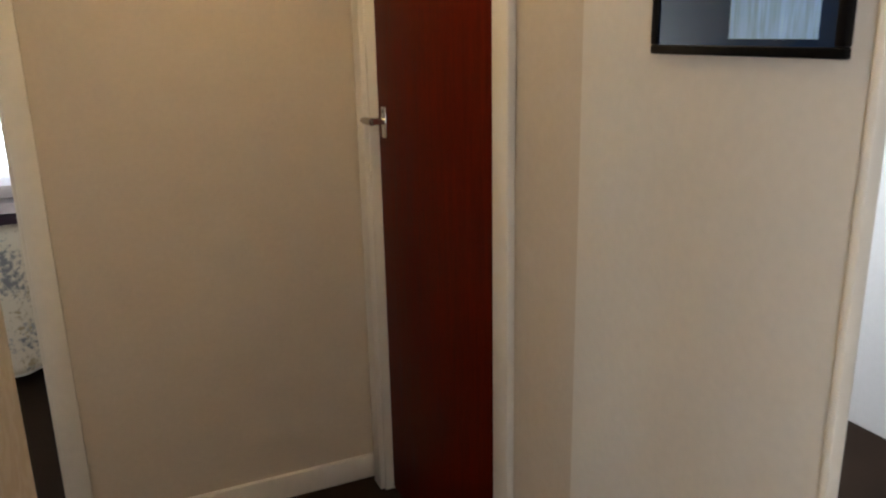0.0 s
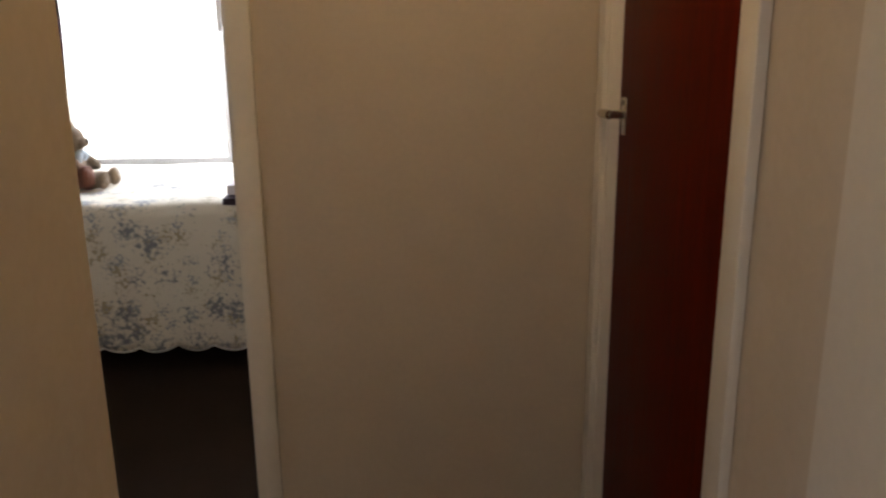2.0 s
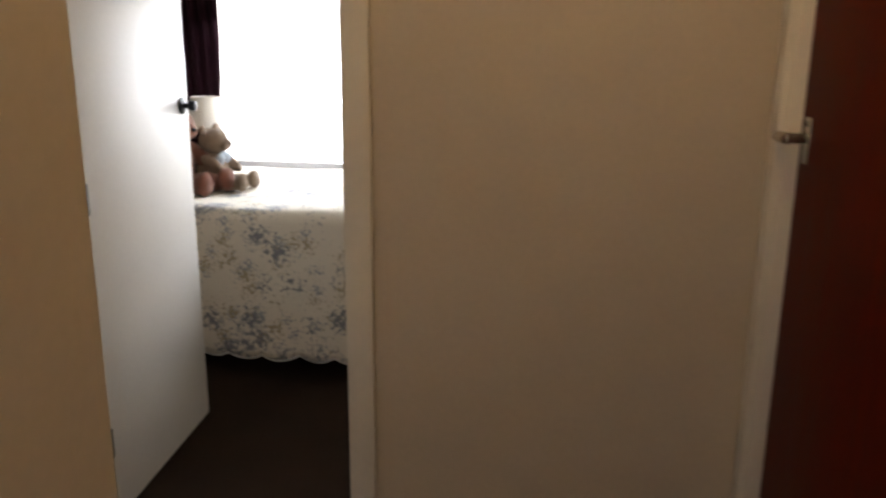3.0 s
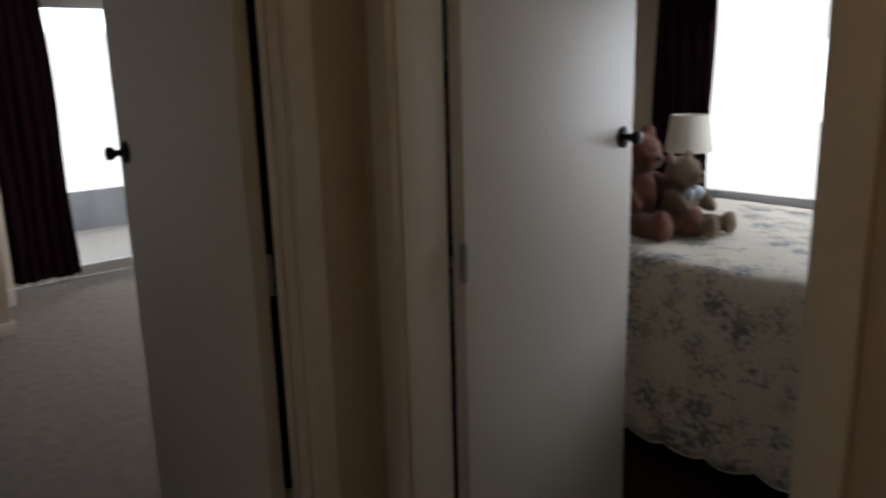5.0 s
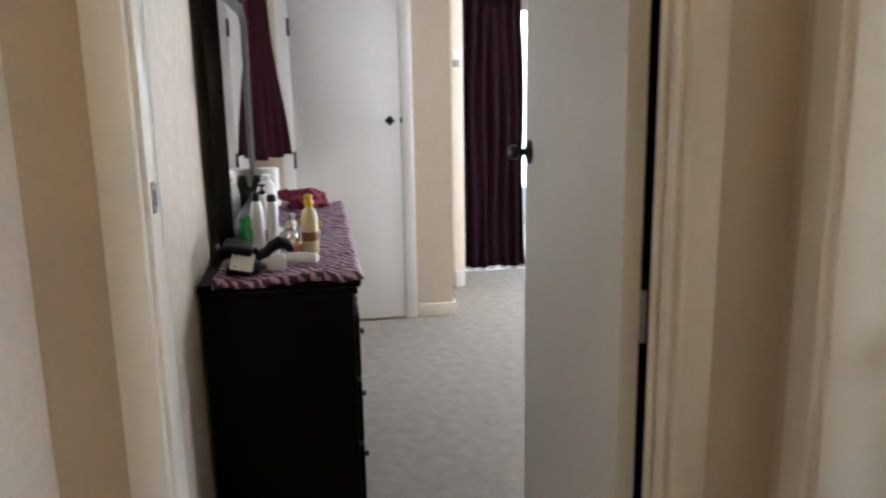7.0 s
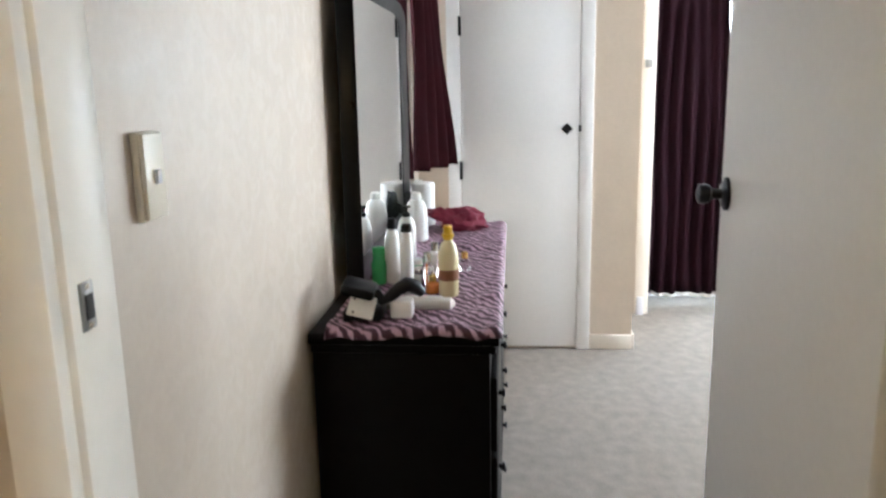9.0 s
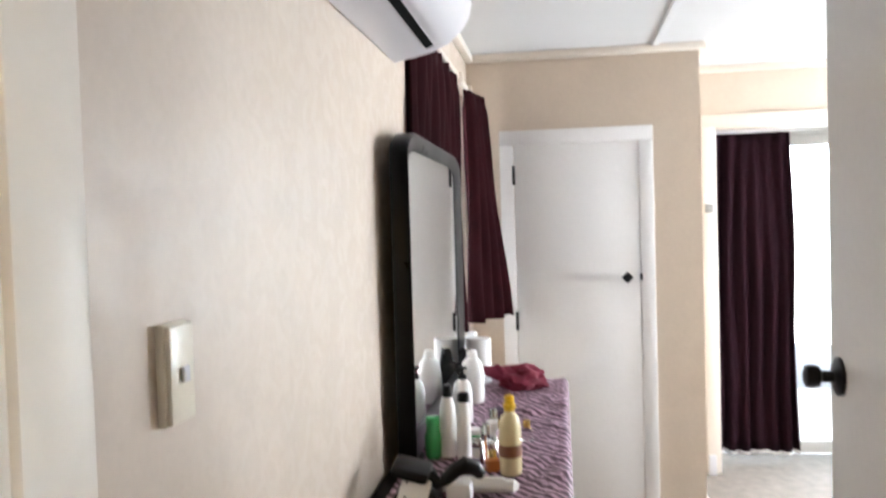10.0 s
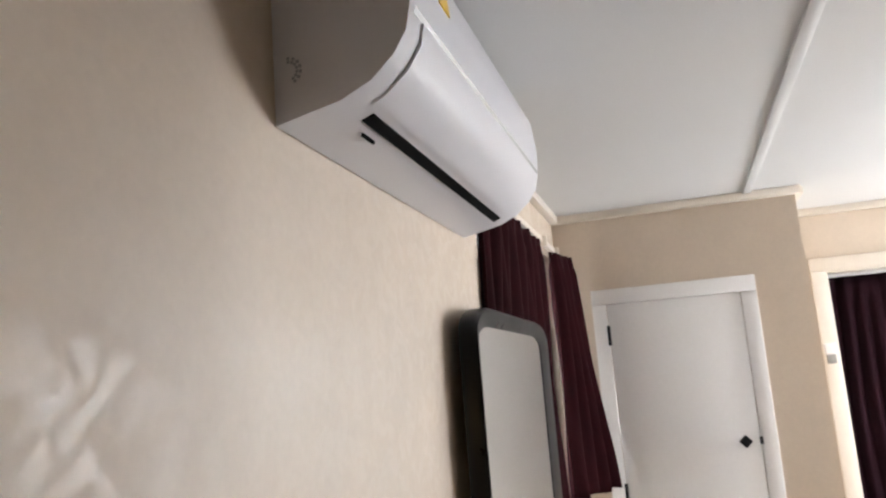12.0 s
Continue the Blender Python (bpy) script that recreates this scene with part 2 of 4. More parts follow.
def prism(outline, a0, a1, axis="x"):
    """Extrudes a closed outline of (u, v) between a0 and a1 along an axis."""
    bm = bmesh.new()

    def place(a, u, v):
        return {"x": (a, u, v), "y": (u, a, v), "z": (u, v, a)}[axis]
    lo = [bm.verts.new(place(a0, u, v)) for u, v in outline]
    hi = [bm.verts.new(place(a1, u, v)) for u, v in outline]
    for i in range(len(outline)):
        j = (i + 1) % len(outline)
        bm.faces.new((lo[i], lo[j], hi[j], hi[i]))
    bm.faces.new(lo)
    bm.faces.new(hi)
    bmesh.ops.recalc_face_normals(bm, faces=bm.faces)
    return bm


def smooth(me, angle=35):
    for p in me.polygons:
        p.use_smooth = True
    me.set_sharp_from_angle(angle=radians(angle))


def mesh_of(name, bm, material, soft=True):
    me = bpy.data.meshes.new(name)
    bm.to_mesh(me)
    bm.free()
    for m in (material if isinstance(material, (list, tuple)) else [material]):
        me.materials.append(m)
    if soft:
        smooth(me)
    return me


def part(name, bm, material, parent, label=""):
    ob = new(name, mesh_of(name, bm, material))
    ob.parent = parent
    if label:
        ob["label"] = label
    return ob


def thing(name, bm, material, label, category, group="", kind=""):
    return tagged(new(name, mesh_of(name, bm, material)), label, category, group, kind)


def stand(name, at, label, category, group="", kind=""):
    ob = new(name)
    ob.empty_display_size = 0.05
    ob.location = at
    return tagged(ob, label, category, group, kind)


def structure(name, bm, material, label):
    return tagged(new(name, mesh_of(name, bm, material)), label, name.rstrip("_0123456789").split("_")[0], kind="structure")


# ---- structure ----
E = 1.998          # face of the hall's end wall
S = -1.138         # face of the long wall of hall and dressing room
T = 0.12           # wall thickness
XC, XO = -3.627, -4.326
TW = 0.07          # thickness of the hall's west wall
TOP = 2.44
HEAD = 2.0

structure("floor", boxes((-0.06, 4.27, -1.258, 2.87, -0.1, 0.0), (0.925, 4.27, -4.12, -1.258, -0.1, 0.0), (-1.27, -0.06, 0.06, 2.87, -0.1, 0.0)), M["brown_carpet"], "dark brown carpet of hall and bedroom, plain and worn")
structure("floor_2", boxes((-1.27, -0.06, -1.258, 0.06, -0.1, 0.0), (-4.76, -1.27, -1.258, 2.87, -0.1, 0.0)), M["grey_carpet"], "grey beige carpet of the dressing room")
structure("ceiling", boxes((-0.12, 4.27, -1.258, 2.87, TOP, TOP + 0.1), (0.925, 4.27, -4.12, -1.258, TOP, TOP + 0.1)), M["ceiling"], "white painted ceiling of hall and bedroom")
structure("ceiling_2", boxes((-4.86, -0.12, -1.258, 2.87, TOP, TOP + 0.1)), M["ceiling"], "white board ceiling of the dressing room")

# north wall of the hall, with the bedroom doorway
AX0, AX1 = 0.107, 0.999
structure("wall_north", boxes((-1.27, AX0, 0, T, 0, TOP), (AX1, E, 0, T, 0, TOP), (AX0, AX1, 0, T, HEAD + 0.02, TOP)), M["wall"], "beige painted hall wall beside the bedroom doorway")
# west wall of the hall, with the dressing room doorway
BY1 = -0.188
structure("wall_west", boxes((0.02, 0.09, S, -1.0, 0, TOP), (-TW, 0, BY1, 0, 0, TOP), (-TW, 0.09, -1.0, BY1, HEAD + 0.02, TOP)), M["wall"], "beige painted hall wall round the dressing room doorway")
# end wall with the dark door and the opening to the east room
DY0, DY1 = -0.978, -0.104
OY0, OY1 = -2.75, -1.838
structure("wall_east", boxes((E, E + T, DY1, 2.75, 0, TOP), (E, E + T, -1.278, DY0, 0, TOP), (E, E + T, -4.0, OY0, 0, TOP),
          (E, E + T, DY0, DY1, HEAD + 0.02, TOP), (E, E + T, OY0, OY1, HEAD + 0.02, TOP)), M["wall"], "beige painted end wall of the hall")
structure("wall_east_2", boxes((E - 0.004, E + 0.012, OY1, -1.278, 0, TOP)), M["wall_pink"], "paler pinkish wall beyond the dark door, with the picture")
structure("wall_south", boxes((-1.945, 1.045, S - T, S, 0, TOP), (XO - 0.4, -3.42, S - T, S, 0, TOP), (-3.42, -1.945, S - T, S, 0, 1.0), (-3.42, -1.945, S - T, S, 2.20, TOP)),
          M["wall"], "long beige wall with faint embossed paper pattern")
structure("wall_lounge_west", boxes((1.045 - T, 1.045, -2.8, S - T, 0, TOP), (1.045 - T, 1.045, -4.0, -3.7, 0, TOP), (1.045 - T, 1.045, -3.7, -2.8, 0, 0.8), (1.045 - T, 1.045, -3.7, -2.8, 2.1, TOP)), M["wall"], "beige painted wall running on from the hall corner")
structure("wall_lounge_south", boxes((1.045 - T, 4.27, -4.12, -4.0, 0, TOP)), M["wall"], "plain beige closing wall")
structure("wall_closet", boxes((XC - T, XC, S, 0.055, 0, TOP), (XO, XC - T, 0.055 - T, 0.055, 0, TOP)), M["wall"], "beige wall round the white closet door")
PY0, PY1 = 0.245, 1.16
structure("wall_porch", boxes((XO - T, XO, S, PY0, 0, TOP), (XO - T, XO, PY1, 2.75, 0, TOP), (XO - T, XO, PY0, PY1, 2.09, TOP)), M["wall"], "beige wall round the curtained porch doorway")
GX = -4.76
structure("wall_porch_outer", boxes((GX - 0.1, GX, S - T, 0.2, 0, TOP), (GX - 0.1, GX, 2.0, 2.87, 0, TOP), (GX - 0.1, GX, 0.2, 2.0, 2.06, TOP)), M["white"], "white outer wall of the porch round its glass door")
structure("wall_bedroom_west", boxes((-1.27, -1.15, T, 2.75, 0, TOP)), M["wall"], "pale beige bedroom wall behind the door")
WX0, WX1, WZ0, WZ1 = -0.88, 1.50, 0.78, 2.12
structure("wall_window", boxes((XO, -4.2, 2.75, 2.87, 0, TOP), (-2.9, WX0, 2.75, 2.87, 0, TOP), (WX1, E + T, 2.75, 2.87, 0, TOP), (WX0, WX1, 2.75, 2.87, 0, WZ0), (WX0, WX1, 2.75, 2.87, WZ1, TOP),
          (-4.2, -2.9, 2.75, 2.87, 0, 0.85), (-4.2, -2.9, 2.75, 2.87, 2.15, TOP)), M["wall"], "beige outer wall with the bedroom window")
structure("wall_east_room", boxes((3.88, 4.27, -4.0, 0.6, 0, TOP)), M["white"], "bluish white wall of the room to the east")
structure("wall_east_room_north", boxes((E + T, 2.55, 0.6, 0.72, 0, TOP), (3.85, 4.27, 0.6, 0.72, 0, TOP), (2.55, 3.85, 0.6, 0.72, 0, 0.85), (2.55, 3.85, 0.6, 0.72, 2.15, TOP)), M["white"], "white closing wall of the east room")


def casing(name, label, u0, u1, head, face, depth, axis, sides=(1, 1), width=0.075, out=0.02, both=True):
    """Lining and architraves of a doorway between u0 and u1; face: the wall's near face, depth: signed thickness."""
    root = stand(name, (0, 0, 0), label, "door frame", kind="structure")
    sg = -1 if depth > 0 else 1

    def slab(u_a, u_b, w_a, w_b, z_a, z_b, bevel=0.004):
        lo, hi = min(w_a, w_b), max(w_a, w_b)
        return boxes((u_a, u_b, lo, hi, z_a, z_b) if axis == "x" else (lo, hi, u_a, u_b, z_a, z_b), bevel=bevel)
    lin = 0.02
    part("jamb", slab(u0, u0 + lin, face + sg * 0.004, face + depth - sg * 0.004, 0, head), M["trim"], root)
    part("jamb", slab(u1 - lin, u1, face + sg * 0.004, face + depth - sg * 0.004, 0, head), M["trim"], root)
    part("head_jamb", slab(u0, u1, face + sg * 0.004, face + depth - sg * 0.004, head, head + lin), M["trim"], root)
    for f, s in ((face, sg), (face + depth, -sg))[: 2 if both else 1]:
        part("architrave", slab(u0 + 0.008 - width, u0 + 0.008, f, f + s * out, 0, head + 0.01), M["trim"], root)
        part("architrave", slab(u1 - 0.008, u1 - 0.008 + width, f, f + s * out, 0, head + 0.01), M["trim"], root)
        part("head_architrave", slab(u0 + 0.008 - width, u1 - 0.008 + width, f, f + s * out, head + 0.01, head + 0.01 + width), M["trim"], root)
    return root


casing("door_frame_bedroom", "cream painted frame of the bedroom doorway", AX0, AX1, HEAD, 0.0, T, "x", width=0.065)
fr = stand("door_frame_dressing_room", (0, 0, 0), "cream painted frame of the dressing room doorway", "door frame", kind="structure")
part("jamb", boxes((0.017, 0.093, -1.0, -0.98, 0, HEAD), bevel=0.003), M["trim"], fr)
part("architrave", boxes((0.09, 0.11, -1.040, -0.988, 0, HEAD + 0.01), bevel=0.004), M["trim"], fr)
part("jamb", boxes((-TW - 0.004, 0.004, BY1 - 0.02, BY1, 0, HEAD), bevel=0.003), M["trim"], fr)
part("architrave", boxes((0, 0.02, BY1 - 0.008, BY1 + 0.052, 0, HEAD + 0.01), bevel=0.004), M["trim"], fr)
part("architrave", boxes((-TW - 0.018, -TW, BY1 - 0.008, BY1 + 0.052, 0, HEAD + 0.01), bevel=0.004), M["trim"], fr)
part("head_jamb", boxes((-TW, 0.09, -0.98, BY1 - 0.02, HEAD, HEAD + 0.02), bevel=0.003), M["trim"], fr)
part("door_stop", boxes((-0.05, -0.03, BY1 - 0.03, BY1 - 0.0205, 0, HEAD - 0.002), bevel=0.003), M["trim"], fr)
casing("door_frame_dark_door", "cream painted frame round the dark door", DY0, DY1, HEAD, E, T, "y", width=0.070, both=False)
er = stand("door_frame_east_room", (0, 0, 0), "thin cream edging round the east room opening", "door frame", kind="structure")
part("edging", boxes((E - 0.010, E + 0.014, OY1 - 0.014, OY1 - 0.001, 0, HEAD), bevel=0.003), M["trim"], er)
part("edging", boxes((E - 0.010, E + 0.014, OY0 + 0.001, OY0 + 0.014, 0, HEAD), bevel=0.003), M["trim"], er)
part("edging", boxes((E - 0.010, E + 0.014, OY0 + 0.001, OY1 - 0.001, HEAD, HEAD + 0.018), bevel=0.003), M["trim"], er)
casing("door_frame_porch", "white painted frame of the porch doorway", PY0, PY1, 2.07, XO, -T, "y")
structure("baseboard", boxes((1.058, E, -0.018, 0, 0, 0.09), bevel=0.004), M["trim"], "cream painted skirting board along the hall wall")
structure("baseboard_2", boxes((XC, XC + 0.018, -0.179, 0.055, 0, 0.085), (XC - T, XC, 0.055, 0.073, 0, 0.085), bevel=0.004), M["trim"], "cream painted skirting board at the closet corner")
structure("cornice", boxes((XC, XC + 0.04, S, 0.08, TOP - 0.04, TOP), (XC + 0.04, -0.12, S, S + 0.04, TOP - 0.04, TOP), (XO, XC, 0.055, 0.095, TOP - 0.04, TOP), (XO, XO + 0.04, 0.095, 2.75, TOP - 0.04, TOP), bevel=0.006), M["trim"], "cream painted cornice under the ceiling")
structure("ceiling_batten", boxes((XC + 0.04, -0.12, -0.185, -0.145, TOP - 0.012, TOP), (XC + 0.04, -0.12, 1.0, 1.04, TOP - 0.012, TOP), bevel=0.003), M["ceiling"], "white joint batten across the ceiling")


# ---- doors ----
def tube(path, radii, steps=14):
    """Round bar along a path, its ends closed."""
    pts = [Vector(p) for p in path]
    bm = bmesh.new()
    rings = []
    for k, p in enumerate(pts):
        way = (pts[min(k + 1, len(pts) - 1)] - pts[max(k - 1, 0)]).normalized()
        side = way.cross(Vector((0, 0, 1)))
        side = side.normalized() if side.length > 1e-4 else Vector((1, 0, 0))
        up = side.cross(way)
        rad = radii[k] if isinstance(radii, (list, tuple)) else radii
        rings.append([bm.verts.new(p + (side * math.cos(2 * math.pi * i / steps) + up * math.sin(2 * math.pi * i / steps)) * rad) for i in range(steps)])
    for a, b in zip(rings, rings[1:]):
        for i in range(steps):
            bm.faces.new((a[i], a[(i + 1) % steps], b[(i + 1) % steps], b[i]))
    bm.faces.new(rings[0])
    bm.faces.new(rings[-1])
    bmesh.ops.recalc_face_normals(bm, faces=bm.faces)
    return bm


def knob(parent, at, axis, side, rose=0.032):
    """Round black knob on a rose; side: +1 or -1 along the axis."""
    r = part("rose", lathe([(rose, 0), (rose, 0.006 * side), (rose * 0.6, 0.012 * side)], 20, at, axis), M["black_metal"], parent, "black metal rose")
    part("knob", lathe([(0.010, 0.008 * side), (0.010, 0.030 * side), (0.017, 0.034 * side), (0.020, 0.044 * side), (0.018, 0.054 * side), (0.008, 0.058 * side)], 20, at, axis), M["black_metal"], r, "round black door knob")


def hinge(parent, x, y, z):
    h = part("hinge", boxes((x - 0.010, x + 0.012, y - 0.002, y + 0.002, z - 0.045, z + 0.045)), M["steel"], parent, "painted steel hinge")
    part("pin", lathe([(0.006, z - 0.047), (0.006, z + 0.047)], 10, (x, y, 0)), M["steel"], h)


def leaf(name, at, turn, length, label, knob_z):
    """Flush door; its hinge edge at the origin, its length along local x, the hall face towards local -y."""
    root = stand(name, at, label, "door", kind="structure")
    root.rotation_euler = (0, 0, radians(turn))
    part("panel", boxes((0.004, length, -0.019, 0.019, 0.012, 1.985), bevel=0.004), M["door_paint"], root)
    knob(root, (length - 0.06, -0.019, knob_z), "y", -1)
    knob(root, (length - 0.06, 0.019, knob_z), "y", 1)
    part("latch", boxes((length - 0.002, length + 0.002, -0.011, 0.011, knob_z - 0.05, knob_z + 0.05)), M["steel"], root)
    for z in (0.28, 1.06, 1.78):
        hinge(root, -0.004, -0.021, z)
    return root


leaf("door_bedroom", (0.134, 0.149, 0), 95.2, 0.785, "white painted flush door standing open into the bedroom", 1.288)
leaf("door_dressing_room", (-0.098, -0.230, 0), 177.0, 0.80, "white painted flush door standing open into the dressing room", 1.288)

dark = stand("dark_door", (E + 0.045, -0.100, 0), "closed dark mahogany flush door with a chrome lever", "door", kind="structure")
part("panel", boxes((-0.02, 0.02, -0.855, -0.027, 0.012, 1.997), bevel=0.003), M["mahogany"], dark)
pl = part("lock_plate", boxes((-0.026, -0.02, -0.104, -0.066, 1.262, 1.358), bevel=0.003), M["chrome"], dark, "worn chrome lock plate")
part("neck", lathe([(0.011, -0.026), (0.011, -0.062)], 14, (0, -0.085, 1.314), "x"), M["chrome"], pl)
part("lever", tube([(-0.062, -0.090, 1.314), (-0.068, -0.070, 1.315), (-0.071, -0.046, 1.315), (-0.070, -0.030, 1.314), (-0.064, -0.018, 1.312)], [0.012, 0.0125, 0.0115, 0.010, 0.0085]), M["chrome"], pl, "curved chrome lever handle")
part("key_hole", boxes((-0.0275, -0.0255, -0.088, -0.081, 1.338, 1.350)), M["black_plastic"], pl)

# strike plate on the dressing room jamb
sp = thing("strike_plate", boxes((0.060, 0.080, -0.980, -0.9775, 1.305, 1.347), bevel=0.0008), M["steel"], "dull steel strike plate on the cream jamb", "strike plate")
part("latch_hole", boxes((0.063, 0.075, -0.9777, -0.9767, 1.314, 1.336)), M["black_plastic"], sp)
for z in (1.309, 1.343):
    part("screw", lathe([(0.0035, 0.0023), (0.0025, 0.0036)], 10, (0.070, -0.980, z), "y"), M["chrome"], sp)

# closet door in the far wall
cl = stand("closet_door", (XC, 0, 0), "closed white flush closet door with a black square knob", "door", kind="structure")
part("panel", boxes((0.001, 0.012, -0.898, -0.257, 0.012, 1.957), bevel=0.003), M["white"], cl)
for a, b, c, d in ((-0.973, -0.898, 0, 1.957), (-0.257, -0.180, 0, 1.957), (-0.973, -0.180, 1.957, 2.034)):
    part("architrave", boxes((0.0, 0.024, a + 0.002, b - 0.002, c, d), bevel=0.005), M["white"], cl)
ck = part("knob", boxes((0.03, 0.05, -0.022, 0.022, -0.022, 0.022), bevel=0.003), M["black_metal"], cl, "black square knob set as a diamond")
ck.location, ck.rotation_euler = (0, -0.325, 1.252), (radians(45), 0, 0)
part("spindle", lathe([(0.008, 0.01), (0.008, 0.03)], 12, (0, 0, 0), "x"), M["black_metal"], ck)
part("latch", boxes((0.024, 0.034, -0.262, -0.248, 1.236, 1.271), bevel=0.002), M["black_metal"], cl)
for z in (0.28, 1.03, 1.80):
    part("hinge", boxes((0.012, 0.028, -0.907, -0.891, z - 0.05, z + 0.05), bevel=0.002), M["black_metal"], cl, "black hinge")

# small fittings on the porch frame
ct = stand("cupboard_catch", (XO + 0.02, 0.213, 1.625), "small white catch on the porch frame", "catch")
part("body", boxes((0, 0.03, -0.022, 0.022, -0.05, 0.0), bevel=0.004), M["steel"], ct)
part("cover", boxes((0, 0.035, -0.03, 0.03, 0.0, 0.06), bevel=0.006), M["white"], ct)
so = stand("junction_box", (XO + 0.02, 0.208, 0.0), "small white socket box on the porch frame", "socket")
part("box", boxes((0, 0.02, -0.022, 0.022, 0, 0.12), bevel=0.004), M["white_plastic"], so)

# light switch
sw = stand("light_switch", (-0.375, S, 1.385), "ivory vertical light switch on a deep block", "light switch")
part("block", boxes((-0.031, 0.031, 0, 0.012, -0.062, 0.062), bevel=0.003), M["switch"], sw)
fp = part("face_plate", boxes((-0.030, 0.030, 0.012, 0.020, -0.060, 0.060), bevel=0.003), M["switch"], sw, "white switch plate")
part("rocker", boxes((-0.007, 0.007, 0.020, 0.026, -0.011, 0.009), bevel=0.002), M["white_plastic"], fp)

# hall ceiling lamp
hl = stand("ceiling_lamp", (1.60, -0.80, TOP), "opal glass hall ceiling lamp, lit warm", "ceiling lamp")
part("base", lathe([(0.06, 0), (0.06, -0.02)], 24), M["white_plastic"], hl)
part("shade", lathe([(0.05, -0.02), (0.11, -0.05), (0.12, -0.09), (0.07, -0.13), (0.01, -0.14)], 24), M["bulb"], hl, "opal glass shade")

# ---- picture ----
pc = stand("picture", (E, -1.640, 1.540), "dark glazed picture in a thin black frame on the end wall", "picture")
for spec in ((-0.016, -0.002, -0.168, 0.168, 0, 0.013), (-0.016, -0.002, -0.168, 0.168, 0.407, 0.42), (-0.016, -0.002, -0.168, -0.153, 0.013, 0.407), (-0.016, -0.002, 0.153, 0.168, 0.013, 0.407)):
    part("frame_rail", boxes(spec, bevel=0.003), M["black_wood"], pc)
part("glass", boxes((-0.012, -0.006, -0.153, 0.153, 0.013, 0.407)), M["picture_glass"], pc, "dark print under shiny glass")
# thin panel painted with the reflection seen in the glass
part("print", boxes((-0.0135, -0.0115, -0.128, 0.012, 0.022, 0.398)), M["blue_reflection"], pc, "pale blue streaked window reflection, painted as a panel")


# ---- windows ----
def window(name, u0, u1, z0, z1, w, inward, label, lights, frame_mat, bar=0.045):
    """Casement window in a wall along x at depth w; inward: +1 or -1 in y towards the room."""
    root = stand(name, ((u0 + u1) / 2, w, z0), label, "window", kind="structure")
    h = (u1 - u0) / 2
    d = 0.03
    part("window_frame", boxes((-h, h, -d, d, 0, bar), (-h, h, -d, d, z1 - z0 - bar, z1 - z0), (-h, -h + bar, -d, d, bar, z1 - z0 - bar), (h - bar, h, -d, d, bar, z1 - z0 - bar)), M[frame_mat], root)
    for i in range(1, lights):
        x = -h + 2 * h * i / lights
        part("mullion", boxes((x - bar / 2, x + bar / 2, -d, d, bar, z1 - z0 - bar)), M[frame_mat], root)
    for i in range(lights):
        a, b = -h + 2 * h * i / lights + bar, -h + 2 * h * (i + 1) / lights - bar
        g = part("pane", boxes((a - 0.02, b + 0.02, -0.003, 0.003, bar * 0.7, z1 - z0 - bar * 0.7)), M["glass"], root)
        g.visible_shadow = False
    part("window_sill", boxes((-h - 0.04, h + 0.04, min(0, inward * 0.10), max(0, inward * 0.10), -0.03, 0.0), bevel=0.005), M[frame_mat], root)
    return root


window("window_1", WX0, WX1, WZ0, WZ1, 2.81, -1, "wide white bedroom window, bright with daylight", 2, "white")
window("window_2", -3.42, -1.945, 1.0, 2.20, S - 0.06, 1, "white window behind burgundy curtains", 2, "white")
window("window_3", -4.2, -2.9, 0.85, 2.15, 2.81, -1, "white window of the dressing room", 2, "white")
# this one is never in view, added where the east room is lit from
window("unseen_window_4", 2.55, 3.85, 0.85, 2.15, 0.66, -1, "unseen white window added for the east room's fill light", 2, "white")
pd = stand("glass_door", (GX - 0.05, 1.1, 0), "wide glazed porch door letting in white daylight", "glass door", kind="structure")
for spec in ((-0.03, 0.03, -0.9, -0.83, 0, 2.06), (-0.03, 0.03, 0.83, 0.9, 0, 2.06), (-0.03, 0.03, 0.40, 0.47, 0.08, 1.99), (-0.03, 0.03, -0.83, 0.83, 0, 0.08), (-0.03, 0.03, -0.83, 0.83, 1.99, 2.06)):
    part("stile", boxes(spec, bevel=0.004), M["white"], pd)
for a, b in ((-0.83, 0.40), (0.47, 0.83)):
    g = part("pane", boxes((-0.003, 0.003, a, b, 0.08, 1.99)), M["glass"], pd)
    g.visible_shadow = False

# unseen window, added only to go with the lounge fill light
lw = stand("unseen_window_5", (0.985, -3.25, 0.8), "unseen white window frame added round the lounge fill light", "window", kind="structure")
for spec in ((-0.03, 0.03, -0.45, 0.45, 0, 0.04), (-0.03, 0.03, -0.45, 0.45, 1.26, 1.3), (-0.03, 0.03, -0.45, -0.41, 0.04, 1.26), (-0.03, 0.03, 0.41, 0.45, 0.04, 1.26)):
    part("window_frame", boxes(spec), M["white"], lw)

# outside
structure("ground", boxes((-60, 60, -60, 60, -0.3, -0.12)), M["concrete"], "pale ground outside")
structure("backdrop", boxes((-2.5, 3.6, 5.0, 5.02, -0.1, 4.5)), M["sky_glow"], "white bright sky outside the bedroom window")
structure("backdrop_2", boxes((-8.72, -8.7, -3.0, 6.0, -0.1, 4.5)), M["sky_glow"], "white bright sky outside the porch")
structure("backdrop_3", boxes((-6, 0.5, -3.52, -3.5, -0.1, 4.5)), M["sky_glow"], "white bright sky outside the dresser window")
thing("deck_wall", boxes((-7.4, -7.3, -1.0, 4.5, -0.12, 0.30), bevel=0.01), M["grey_board"], "low grey wall outside the porch door", "wall")


